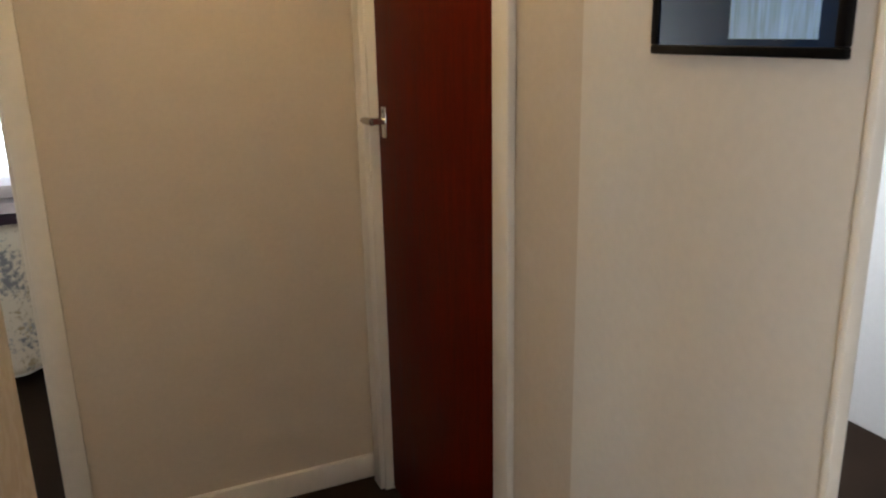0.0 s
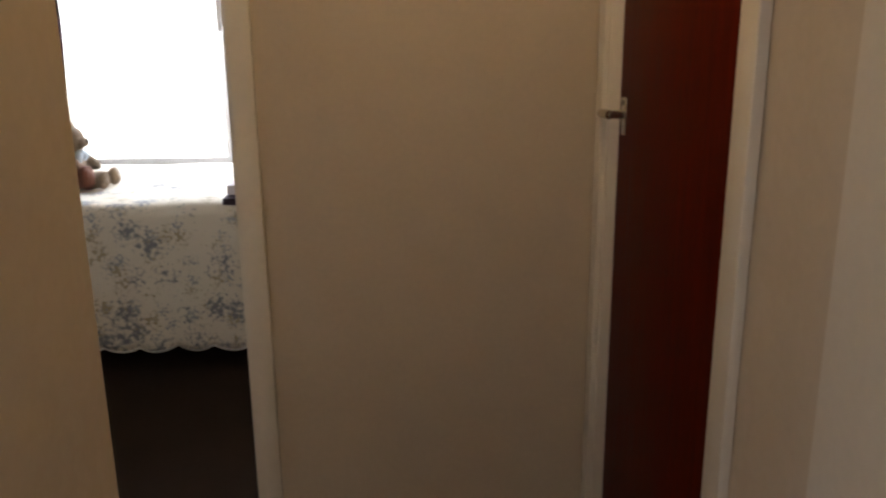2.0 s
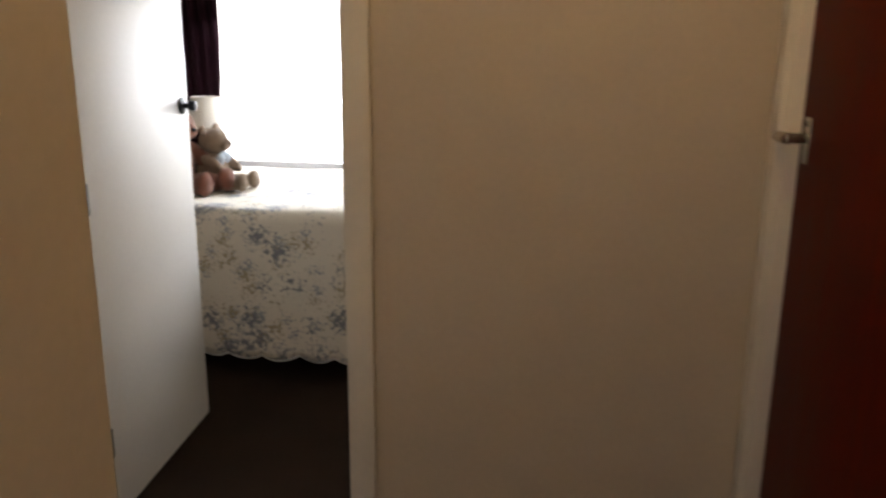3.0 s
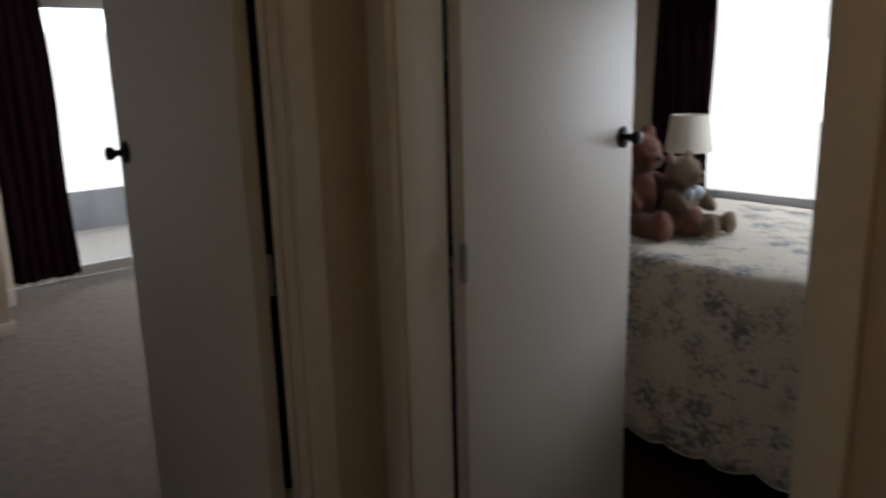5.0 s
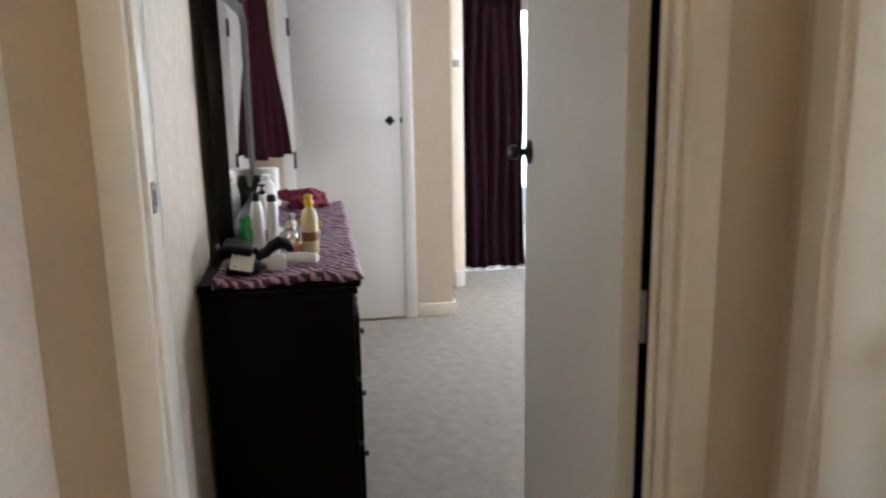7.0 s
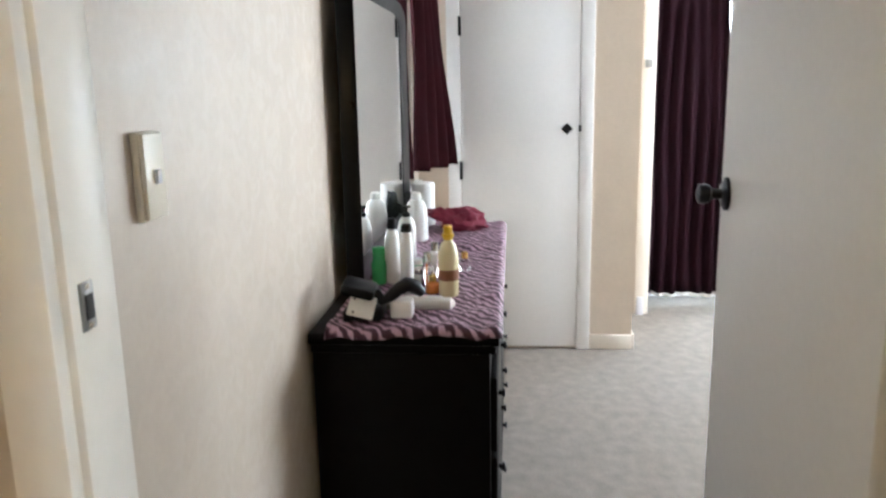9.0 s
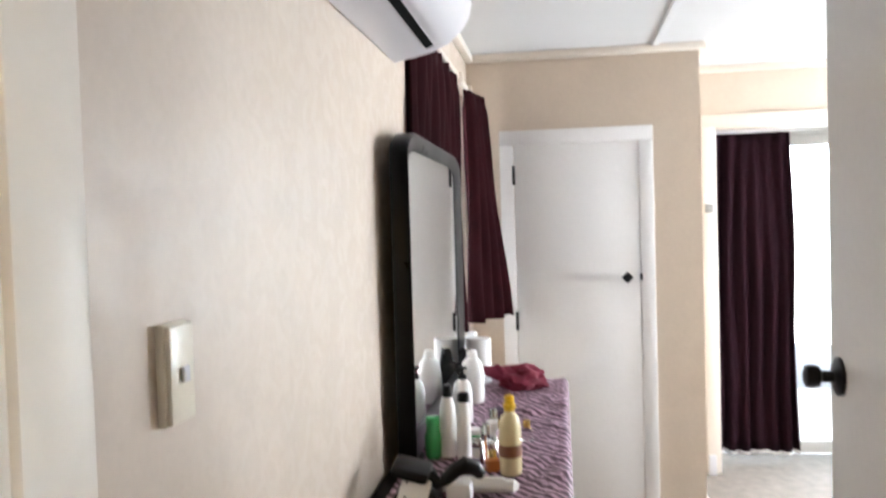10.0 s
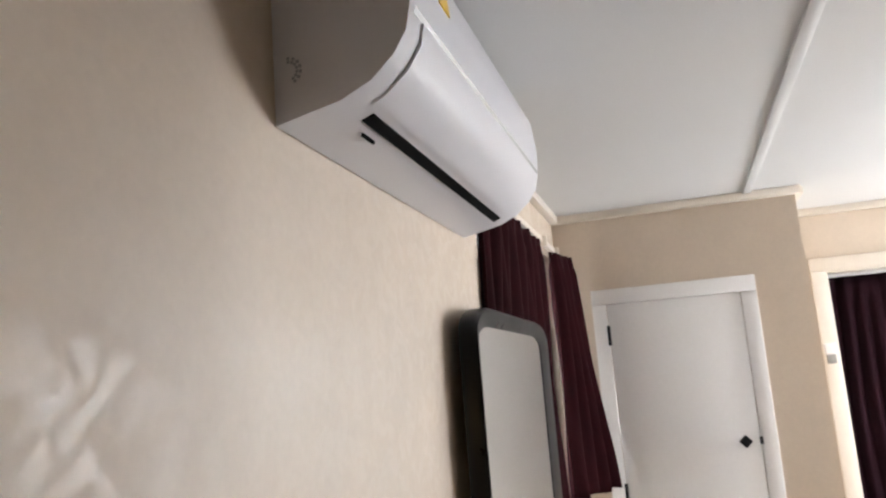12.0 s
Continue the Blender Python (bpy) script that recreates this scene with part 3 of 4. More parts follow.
# ---- curtains ----
def drape(name, label, x0, x1, z0, z1, y, folds, material, axis="x", flare=(0.0, 0.0), depth=0.03, seed=1, hem=None, slant=(0.0, 0.0)):
    """Pleated curtain between x0 and x1, gathered at the top; flare widens the bottom."""
    rnd = random.Random(seed)
    nu, nv = folds * 10, 26
    bm = bmesh.new()
    ph = [rnd.uniform(-0.5, 0.5) for _ in range(folds + 2)]
    grid = []
    for j in range(nv + 1):
        f = j / nv
        line = []
        for i in range(nu + 1):
            u = i / nu
            k = u * folds
            a = ph[int(k)] * (1 - k % 1) + ph[int(k) + 1] * (k % 1)
            head = 0.45 if f < 0.07 else 1.0
            x = (x0 - flare[0] * f ** 0.8) + u * ((x1 + flare[1] * f ** 0.8) - (x0 - flare[0] * f ** 0.8))
            d = depth * head * (0.6 + 0.4 * f) * math.sin(2 * math.pi * k + a * 1.6 * f) * (0.8 + 0.4 * a) + 0.008 * math.sin(31 * u + 7 * f)
            p = (x + 0.006 * math.sin(9 * f + 5 * u), y + d + (1 - u) * (slant[0] + (slant[1] - slant[0]) * f), z1 + (z0 - z1) * f + (0.006 * math.sin(14 * u) if f == 1 else 0))
            if axis == "y":
                p = (p[1], p[0], p[2])
            line.append(bm.verts.new(p))
        grid.append(line)
    for j in range(nv):
        for i in range(nu):
            bm.faces.new((grid[j][i], grid[j][i + 1], grid[j + 1][i + 1], grid[j + 1][i]))
    root = thing(name, bm, material, label, "curtain")
    smooth(root.data, 180)
    s = root.modifiers.new("cloth", "SOLIDIFY")
    s.thickness = 0.005
    if hem:
        bm = bmesh.new()
        a = [bm.verts.new(Vector(v.co) + Vector((0, 0, 0))) for v in root.data.vertices[-(nu + 1):]]
        b = [bm.verts.new(v.co + Vector((0, 0, -hem))) for v in a]
        for i in range(nu):
            bm.faces.new((a[i], a[i + 1], b[i + 1], b[i]))
        h = part("hem", bm, M["hem"], root, "white lining showing at the hem")
        s = h.modifiers.new("cloth", "SOLIDIFY")
        s.thickness = 0.005
    return root


drape("window_curtain", "burgundy velvet curtain gathered over the dresser window", -3.06, -1.985, 1.05, 2.235, S + 0.016, 12, M["burgundy"], flare=(0.03, 0.17), seed=3, depth=0.030)
drape("window_curtain", "burgundy velvet curtain hanging beside the closet door", -3.50, -3.22, 1.07, 2.20, S + 0.045, 4, M["burgundy"], flare=(0.05, 0.02), seed=5, depth=0.028, slant=(0.05, 0.16))
drape("porch_curtain", "long dark burgundy curtain over the porch door", 0.275, 0.75, 0.078, 2.06, -4.56, 6, M["plum_curtain"], axis="y", flare=(0.0, 0.02), seed=8, hem=0.022)
drape("bedroom_curtain", "dark plum curtain drawn beside the bedroom window", -0.93, -0.60, 0.45, 2.20, 2.66, 5, M["plum_curtain"], seed=11)
# added dark cloth, stands in for the shade in the door's hinge gap
drape("gap_cloth", "dark cloth added behind the open dressing room door to blacken its hinge gap", -0.70, -0.13, 0.35, 1.85, -0.032, 5, M["plum_curtain"], seed=21, depth=0.02)["category"] = "coat"
rod = stand("curtain_rail", (-2.68, S + 0.012, 2.245), "cream curtain rail over the dresser window", "curtain rail")
part("rail", boxes((-0.85, 0.8, -0.010, 0.012, -0.012, 0.016), bevel=0.003), M["trim"], rod)
for x in (-0.83, -0.46, 0.78):
    part("bracket", boxes((x - 0.012, x + 0.012, -0.012, 0.03, -0.03, 0.02), bevel=0.003), M["trim"], rod)
rod = stand("curtain_rod", (-4.56, 0.75, 2.075), "white curtain rod in the porch doorway", "curtain rod")
part("rod", boxes((-0.012, 0.012, -0.6, 0.6, -0.01, 0.012), bevel=0.004), M["white"], rod)
for y in (-0.5, 0.5):
    part("bracket", boxes((-0.2, -0.012, y - 0.012, y + 0.012, -0.008, 0.01), bevel=0.002), M["white"], rod)
rod = stand("curtain_rod", (0.3, 2.66, 2.205), "dark curtain rod over the bedroom window", "curtain rod")
part("rod", boxes((-1.3, 1.3, -0.012, 0.012, -0.004, 0.016), bevel=0.004), M["black_metal"], rod)
for x in (-1.25, 1.25):
    part("bracket", boxes((x - 0.01, x + 0.01, 0.012, 0.09, -0.01, 0.01), bevel=0.003), M["black_metal"], rod)

# ---- bed ----
BX0, BX1, BYF, BYB, BZ = -0.52, 1.50, 1.33, 2.64, 0.80
bed = stand("bed", ((BX0 + BX1) / 2, (BYF + BYB) / 2, 0), "single bed with dark base under the window", "bed")
cx, cy = (BX0 + BX1) / 2, (BYF + BYB) / 2
part("base", boxes((BX0 + 0.06 - cx, BX1 - 0.06 - cx, BYF + 0.08 - cy, BYB - 0.04 - cy, 0.12, 0.42), bevel=0.01), M["black_wood"], bed)
part("mattress", boxes((BX0 + 0.05 - cx, BX1 - 0.05 - cx, BYF + 0.05 - cy, BYB - 0.02 - cy, 0.42, BZ - 0.02), bevel=0.04), M["paper"], bed)
for x in (BX0 + 0.12, BX1 - 0.12):
    for y in (BYF + 0.14, BYB - 0.12):
        part("leg", lathe([(0.025, 0), (0.03, 0.12)], 12, (x - cx, y - cy, 0)), M["black_wood"], bed)


def quilt():
    """Quilted spread: top sheet, rounded edge and a scalloped drop at the front."""
    nu, prof = 150, []
    for k in range(14):
        prof.append((BYB - (BYB - BYF - 0.05) * k / 13, BZ, 0))
    for k in range(1, 5):
        a = k / 4 * math.pi / 2
        prof.append((BYF + 0.05 - 0.05 * math.sin(a), BZ - 0.05 + 0.05 * math.cos(a), 0))
    for k in range(1, 21):
        prof.append((BYF, BZ - 0.05 - (BZ - 0.05 - 0.125) * k / 20, k / 20))
    bm = bmesh.new()
    uv = bm.loops.layers.uv.new()
    grid, run = [], []
    s, prev = 0.0, None
    for y, z, f in prof:
        if prev:
            s += math.dist(prev, (y, z))
        prev = (y, z)
        line = []
        for i in range(nu + 1):
            x = BX0 + (BX1 - BX0) * i / nu
            w = 0.5 + 0.5 * math.sin(x * 2 * math.pi / 0.17)
            yy = y - f * (0.012 + 0.010 * math.sin(x * 11) + 0.007 * math.sin(x * 27 + 2))
            zz = z + (0.004 * math.sin(x * 9 + y * 7) + 0.004 * noise.noise(Vector((x * 8, y * 8, 0))) if f == 0 else 0)
            if f > 0.9:
                zz += (abs(math.sin(x * math.pi / 0.17)) ** 0.7 * -0.028 + 0.014) * (f - 0.9) * 10
            line.append(bm.verts.new((x, yy, zz)))
        grid.append(line)
        run.append(s)
    for j in range(len(prof) - 1):
        for i in range(nu):
            fc = bm.faces.new((grid[j][i], grid[j][i + 1], grid[j + 1][i + 1], grid[j + 1][i]))
            for lp, (a, b) in zip(fc.loops, ((i, j), (i + 1, j), (i + 1, j + 1), (i, j + 1))):
                lp[uv].uv = ((BX1 - BX0) * a / nu, run[b])
    grid_co = [[v.co.copy() for v in line] for line in grid]
    ob = thing("quilt", bm, M["floral"], "white quilted bedspread with blue grey flowers and scalloped hem", "bedspread")
    smooth(ob.data, 180)
    so_ = ob.modifiers.new("cloth", "SOLIDIFY")
    so_.thickness = 0.008
    last = grid_co[-1]
    bm = bmesh.new()
    rows_ = [[bm.verts.new(c + Vector((0, -0.006 * math.sin(a), -0.006 + 0.006 * math.cos(a)))) for c in last] for a in [k / 6 * 2 * math.pi for k in range(6)]]
    for j in range(6):
        for i in range(nu):
            bm.faces.new((rows_[j][i], rows_[j][i + 1], rows_[(j + 1) % 6][i + 1], rows_[(j + 1) % 6][i]))
    part("binding", bm, M["paper"], ob, "plain white bound hem")
    return ob


quilt()
bl = stand("folded_blanket", (0.88, 1.55, BZ + 0.004), "folded lilac white blanket over a plum throw", "blanket")


def cushion_box(x0, x1, y0, y1, z0, z1, seed):
    bm = bmesh.new()
    box(bm, x0, x1, y0, y1, z0, z1)
    bmesh.ops.subdivide_edges(bm, edges=bm.edges[:], cuts=8, use_grid_fill=True)
    for v in bm.verts:
        fx = (v.co.x - (x0 + x1) / 2) / ((x1 - x0) / 2)
        fy = (v.co.y - (y0 + y1) / 2) / ((y1 - y0) / 2)
        sag = 1 - 0.35 * max(abs(fx), abs(fy)) ** 4
        v.co.z = z0 + (v.co.z - z0) * sag + (0.006 * noise.noise(v.co * 14 + Vector((seed, 0, 0))) if v.co.z > z0 + 0.01 else 0)
        v.co.y += 0.008 * noise.noise(v.co * 11 + Vector((0, seed, 0)))
    return bm


part("throw", cushion_box(-0.27, 0.3, -0.24, 0.2, 0.0, 0.045, 1), M["plum_throw"], bl, "dark plum throw")
part("fold", cushion_box(-0.25, 0.3, -0.22, 0.2, 0.045, 0.11, 2), M["lilac_throw"], bl)
part("fold", cushion_box(-0.19, 0.3, -0.19, 0.2, 0.11, 0.19, 3), M["lilac_throw"], bl)


# ---- teddy bears ----
def bear(name, label, at, turn, size, main, extra):
    bm = bmesh.new()

    def ball(x, y, z, rx, ry, rz, tilt=0, mi=0):
        m = Matrix.Translation((x, y, z)) @ Euler((0, radians(tilt), 0)).to_matrix().to_4x4() @ Matrix.Diagonal((rx, ry, rz, 1))
        vs = bmesh.ops.create_icosphere(bm, subdivisions=4, radius=1.0, matrix=m)["verts"]
        for v in vs:
            v.co += (v.co - Vector((x, y, z))).normalized() * 0.010 * noise.noise(v.co * 16)
        for f in {f for v in vs for f in v.link_faces}:
            f.material_index = mi
    ball(0, 0, 0.15, 0.11, 0.115, 0.15)
    ball(0.02, 0, 0.36, 0.105, 0.115, 0.10)
    ball(0.105, 0, 0.335, 0.055, 0.06, 0.045)
    ball(0.155, 0, 0.345, 0.014, 0.018, 0.012, mi=1)
    for s in (-1, 1):
        ball(-0.01, s * 0.095, 0.445, 0.025, 0.04, 0.04)
        ball(0.17, s * 0.085, 0.055, 0.13, 0.058, 0.055)
        ball(0.285, s * 0.095, 0.07, 0.045, 0.055, 0.068)
        ball(0.075, s * 0.12, 0.19, 0.115, 0.045, 0.05, tilt=35)
    if extra == "ribbon":
        ball(0.085, 0.0, 0.262, 0.05, 0.035, 0.03, mi=2)
        ball(0.095, 0.05, 0.235, 0.03, 0.045, 0.05, tilt=20, mi=2)
        ball(0.095, -0.05, 0.225, 0.03, 0.04, 0.055, tilt=20, mi=2)
    ob = thing(name, bm, [main, M["black_plastic"], M["ribbon"]], label, "teddy bear", "teddy bears on the bed")
    ob.location, ob.rotation_euler, ob.scale = at, (0, 0, radians(turn)), (size,) * 3
    return ob


bear("teddy_bear", "tan plush teddy bear with a pale blue ribbon", (-0.285, 1.85, BZ + 0.006), -4, 0.68, M["bear_tan"], "ribbon")
bear("teddy_bear", "larger brown plush teddy bear slumped behind the tan one", (-0.435, 1.73, BZ + 0.006), -14, 0.90, M["bear_brown"], "")

# ---- bedside ----
bt = stand("bedside_table", (-0.74, 2.43, 0), "small dark bedside table in the corner", "bedside table")
part("top", boxes((-0.2, 0.2, -0.2, 0.2, 0.66, 0.69), bevel=0.005), M["black_wood"], bt)
for x in (-0.17, 0.17):
    for y in (-0.17, 0.17):
        part("leg", boxes((x - 0.02, x + 0.02, y - 0.02, y + 0.02, 0, 0.66), bevel=0.003), M["black_wood"], bt)
part("drawer", boxes((-0.15, 0.15, -0.19, 0.15, 0.52, 0.66), bevel=0.004), M["black_wood"], bt)
tl = stand("table_lamp", (-0.60, 2.47, 0.69), "small table lamp with a white tapered shade", "table lamp")
part("base", lathe([(0.07, 0), (0.07, 0.012), (0.02, 0.03), (0.014, 0.33), (0.014, 0.36)], 24), M["black_metal"], tl)
sh = lathe([(0.118, 0.370), (0.094, 0.550), (0.090, 0.550), (0.114, 0.370)], 32)
part("shade", sh, M["lampshade"], tl, "white tapered cloth shade")
# ---- shelf behind the bedroom door ----
bc = stand("bookcase", (-0.98, 1.15, 0), "tall dark bookcase behind the bedroom door", "bookcase")
for y in (-0.38, 0.38):
    part("side", boxes((-0.15, 0.15, y - 0.012, y + 0.012, 0, 1.9), bevel=0.002), M["black_wood"], bc)
for z in (0.06, 0.43, 0.8, 1.17, 1.54, 1.888):
    part("shelf", boxes((-0.15, 0.15, -0.368, 0.368, z - 0.012, z + 0.012), bevel=0.002), M["black_wood"], bc)
part("back", boxes((-0.155, -0.148, -0.368, 0.368, 0.03, 1.88)), M["black_wood"], bc)
rnd = random.Random(4)
book_mats = [mat("book_cover_%s" % k, c, 0.5, bump=0) for k, c in (("red", (0.16, 0.012, 0.012)), ("cream", (0.4, 0.36, 0.3)), ("green", (0.02, 0.05, 0.03)), ("black", (0.01, 0.01, 0.01)), ("brown", (0.04, 0.02, 0.012)))]
for z in (0.442, 0.812, 1.182, 1.552):
    y = -0.35
    while y < 0.3:
        w, h = rnd.uniform(0.018, 0.04), rnd.uniform(0.18, 0.27)
        thing("book", boxes((-0.98 - 0.1, -0.98 + 0.08, 1.15 + y, 1.15 + y + w, z, z + h), bevel=0.002), rnd.choice(book_mats), "closed book standing on the dark shelf", "book", "books on the shelf")
        y += w + 0.003 + (0.05 if rnd.random() < 0.2 else 0)

# ---- dresser ----
DX0, DX1, DYF, DZ = -2.72, -1.153, -0.655, 0.895
dr = stand("dresser", ((DX0 + DX1) / 2, S, 0), "long black dresser with two columns of drawers", "dresser")
hw = (DX1 - DX0) / 2
dd = DYF - S
part("body", boxes((-hw + 0.02, hw - 0.02, 0.01, dd - 0.02, 0.08, DZ - 0.03), bevel=0.003), M["black_wood"], dr)
part("plinth", boxes((-hw + 0.005, hw - 0.005, 0.006, dd - 0.005, 0.0, 0.09), bevel=0.006), M["black_wood"], dr)
part("top", boxes((-hw, hw, 0.004, dd + 0.005, DZ - 0.03, DZ), bevel=0.006), M["black_wood"], dr)
part("moulding", boxes((-hw + 0.01, hw - 0.01, 0.008, dd - 0.005, DZ - 0.055, DZ - 0.031), bevel=0.005), M["black_wood"], dr)
for i in range(2):
    for j in range(3):
        x0 = -hw + 0.04 + i * (hw - 0.03)
        z0 = 0.115 + j * 0.222
        d = part("drawer", boxes((x0, x0 + hw - 0.06, dd - 0.022, dd - 0.002, z0, z0 + 0.205), bevel=0.006), M["black_wood"], dr, "glossy black drawer front")
        for k in (0.22, 0.78):
            part("knob", lathe([(0.007, dd - 0.002), (0.007, dd + 0.006), (0.013, dd + 0.010), (0.011, dd + 0.015), (0.004, dd + 0.017)], 14, (x0 + k * (hw - 0.06), 0, z0 + 0.1), "y"), M["black_metal"], d, "dark metal drawer knob")


def runner():
    bm = bmesh.new()
    uv = bm.loops.layers.uv.new()
    x0, x1, y0, y1 = DX0 + 0.01, DX1 + 0.012, S + 0.05, DYF + 0.012
    nx, ny = 90, 30
    g = []
    for i in range(nx + 1):
        line = []
        for j in range(ny + 1):
            x, y = x0 + (x1 - x0) * i / nx, y0 + (y1 - y0) * j / ny
            z = DZ + 0.006 + 0.010 * abs(noise.noise(Vector((x * 5, y * 7, 1)))) + 0.022 * max(0, noise.noise(Vector((x * 9, y * 15, 5))))
            if x > DX1 - 0.004 or y > DYF + 0.001:
                z -= 0.016 + 0.006 * abs(noise.noise(Vector((x * 11, y * 11, 2))))
            line.append(bm.verts.new((x, y, z)))
        g.append(line)
    for i in range(nx):
        for j in range(ny):
            f = bm.faces.new((g[i][j], g[i + 1][j], g[i + 1][j + 1], g[i][j + 1]))
            for lp, (a, b) in zip(f.loops, ((i, j), (i + 1, j), (i + 1, j + 1), (i, j + 1))):
                lp[uv].uv = ((x1 - x0) * a / nx, (y1 - y0) * b / ny)
    ob = thing("table_runner", bm, M["runner"], "creased plum lace runner spread over the dresser", "table runner")
    smooth(ob.data, 180)
    so_ = ob.modifiers.new("cloth", "SOLIDIFY")
    so_.thickness, so_.offset = 0.003, -1
    return ob


runner()
RZ = DZ + 0.013

# ---- mirror ----
mr = stand("dresser_mirror", (0, S, DZ), "tall dresser mirror in a black frame with cut corners", "mirror")


def mirror_outline(x0, x1, z1, cx_, cz_, z0=0.0):
    """Tall outline with rounded-off top corners; x falls from x0 to x1."""
    pts = [(x0, z0), (x0, z1 - cz_)]
    for k in range(1, 7):
        a = k / 6 * math.pi / 2
        pts.append((x0 - cx_ * (1 - math.cos(a)), z1 - cz_ + cz_ * math.sin(a)))
    for k in range(0, 6):
        a = math.pi / 2 * (1 - k / 6)
        pts.append((x1 + cx_ * (1 - math.cos(a)), z1 - cz_ + cz_ * math.sin(a)))
    pts += [(x1, z1 - cz_), (x1, z0)]
    return pts


def ring_frame(outer, inner, y0, y1, yl):
    """Frame between two outlines of equal length, its inner lip set back to yl."""
    bm = bmesh.new()
    loops = [[bm.verts.new((x, y, z)) for x, z in o] for o, y in ((outer, y0), (outer, y1 - 0.012), ([(a[0] * 0.85 + b[0] * 0.15, a[1] * 0.85 + b[1] * 0.15) for a, b in zip(outer, inner)], y1), ([(a[0] * 0.3 + b[0] * 0.7, a[1] * 0.3 + b[1] * 0.7) for a, b in zip(outer, inner)], y1 - 0.004), (inner, yl), (inner, y0))]
    n = len(outer)
    for a, b in zip(loops, loops[1:] + loops[:1]):
        for i in range(n):
            j = (i + 1) % n
            bm.faces.new((a[i], a[j], b[j], b[i]))
    bmesh.ops.recalc_face_normals(bm, faces=bm.faces)
    return bm


MO = mirror_outline(-1.51, -2.62, 0.925, 0.20, 0.075, 0.02)
MI = mirror_outline(-1.555, -2.50, 0.872, 0.15, 0.05, 0.10)
part("frame", ring_frame(MO, MI, 0.034, 0.084, 0.072), M["black_lacquer"], mr, "glossy black moulded frame")
part("glass", prism(MI, 0.064, 0.070, "y"), M["mirror"], mr, "clear mirror glass")
for x in (-1.55, -2.5):
    part("foot", boxes((x - 0.05, x + 0.05, 0.03, 0.09, 0.0, 0.03), bevel=0.004), M["black_wood"], mr)

# ---- air conditioner ----
ac = stand("air_conditioner", (0, S, 0), "white wall air conditioner with a dark outlet slot", "air conditioner")
AP = [(0.004, 2.0380), (0.053, 2.0480), (0.116, 2.0610), (0.168, 2.0840), (0.207, 2.1190), (0.230, 2.1540), (0.239, 2.1970), (0.242, 2.2630), (0.232, 2.3480), (0.205, 2.3830), (0.004, 2.3880)]
AX_N, AX_F = -0.65, -1.765
part("casing", prism(AP, AX_F, AX_N), M["white_plastic"], ac)
part("outlet", prism([(0.112, 2.0580), (0.132, 2.0655), (0.134, 2.0720), (0.112, 2.0670)], -1.695, -0.745), M["dark_gap"], ac, "dark outlet slot")
part("panel_seam", prism([(0.2375, 2.1900), (0.2415, 2.2000), (0.239, 2.2010), (0.2360, 2.1910)], -1.753, -0.672), M["steel"], ac, "bright seam of the front panel")
part("front_panel", prism([(0.150, 2.0710), (0.170, 2.0805), (0.2105, 2.1155), (0.2345, 2.1515), (0.2410, 2.1880), (0.237, 2.1880), (0.228, 2.1540), (0.206, 2.1190), (0.167, 2.0845)], -1.728, -0.71), M["white_plastic"], ac, "white front panel")
part("badge", prism([(0.092, 2.0515), (0.096, 2.0535), (0.096, 2.0485), (0.092, 2.0468)], -0.84, -0.785), M["dark_gap"], ac, "thin dark maker's mark")
em = bmesh.new()
for r in (0.015, 0.021):
    for k in range(7):
        a0 = radians(-60 + k * 25)
        box(em, AX_N - 0.001, AX_N + 0.0012, 0.03 + r * math.cos(a0) - 0.0022, 0.03 + r * math.cos(a0) + 0.0022, 2.125 + r * math.sin(a0) - 0.0022, 2.125 + r * math.sin(a0) + 0.0022)
part("end_emblem", em, M["grey_board"], ac, "moulded ring mark on the end")
part("sticker", prism([(0.2405, 2.272), (0.2370, 2.312), (0.2395, 2.313), (0.2430, 2.273)], -0.875, -0.815), M["yellow"], ac, "yellow and red energy sticker")


# ---- things on the dresser ----
def bottle(name, label, x, y, prof, body, cap_prof, cap, cap_label, band=None, flat=1.0):
    root = stand(name, (x, y, RZ), label, "bottle", "bottles on the dresser")
    root.scale = (0.88,) * 3
    b = part("body", lathe(prof, 24), body, root)
    b.scale = (1, flat, 1)
    c = part("cap", lathe(cap_prof, 20), cap, root, cap_label)
    if band:
        r, z0, z1, m_ = band
        lb = part("label", lathe([(r, z0), (r + 0.0008, z0), (r + 0.0008, z1), (r, z1)], 24), m_, root, "printed label band")
        lb.scale = (1, flat, 1)
    return root


bottle("lotion_bottle", "pale yellow lotion bottle with a bright yellow cap", -1.479, -0.801,
       [(0.034, 0), (0.038, 0.006), (0.039, 0.09), (0.038, 0.140), (0.030, 0.168), (0.016, 0.182), (0.015, 0.190)], M["bottle_cream"],
       [(0.016, 0.186), (0.016, 0.192), (0.019, 0.194), (0.019, 0.205), (0.015, 0.206), (0.015, 0.228), (0.012, 0.231)], M["yellow"], "yellow flip cap", (0.0392, 0.055, 0.09, M["label_brown"]), 0.85)
bottle("lotion_bottle", "tall slim white lotion bottle", -1.506, -0.924,
       [(0.024, 0), (0.026, 0.006), (0.028, 0.10), (0.026, 0.165), (0.018, 0.205)], M["bottle_white"], [(0.018, 0.205), (0.019, 0.207), (0.017, 0.228), (0.012, 0.232)], M["black_plastic"], "black cap", None, 0.8)
bottle("lotion_bottle", "white bottle with a tapered neck", -1.621, -0.984,
       [(0.026, 0), (0.028, 0.006), (0.028, 0.11), (0.024, 0.16), (0.016, 0.19)], M["bottle_white"], [(0.016, 0.19), (0.017, 0.192), (0.014, 0.226), (0.010, 0.228)], M["black_plastic"], "black cap")
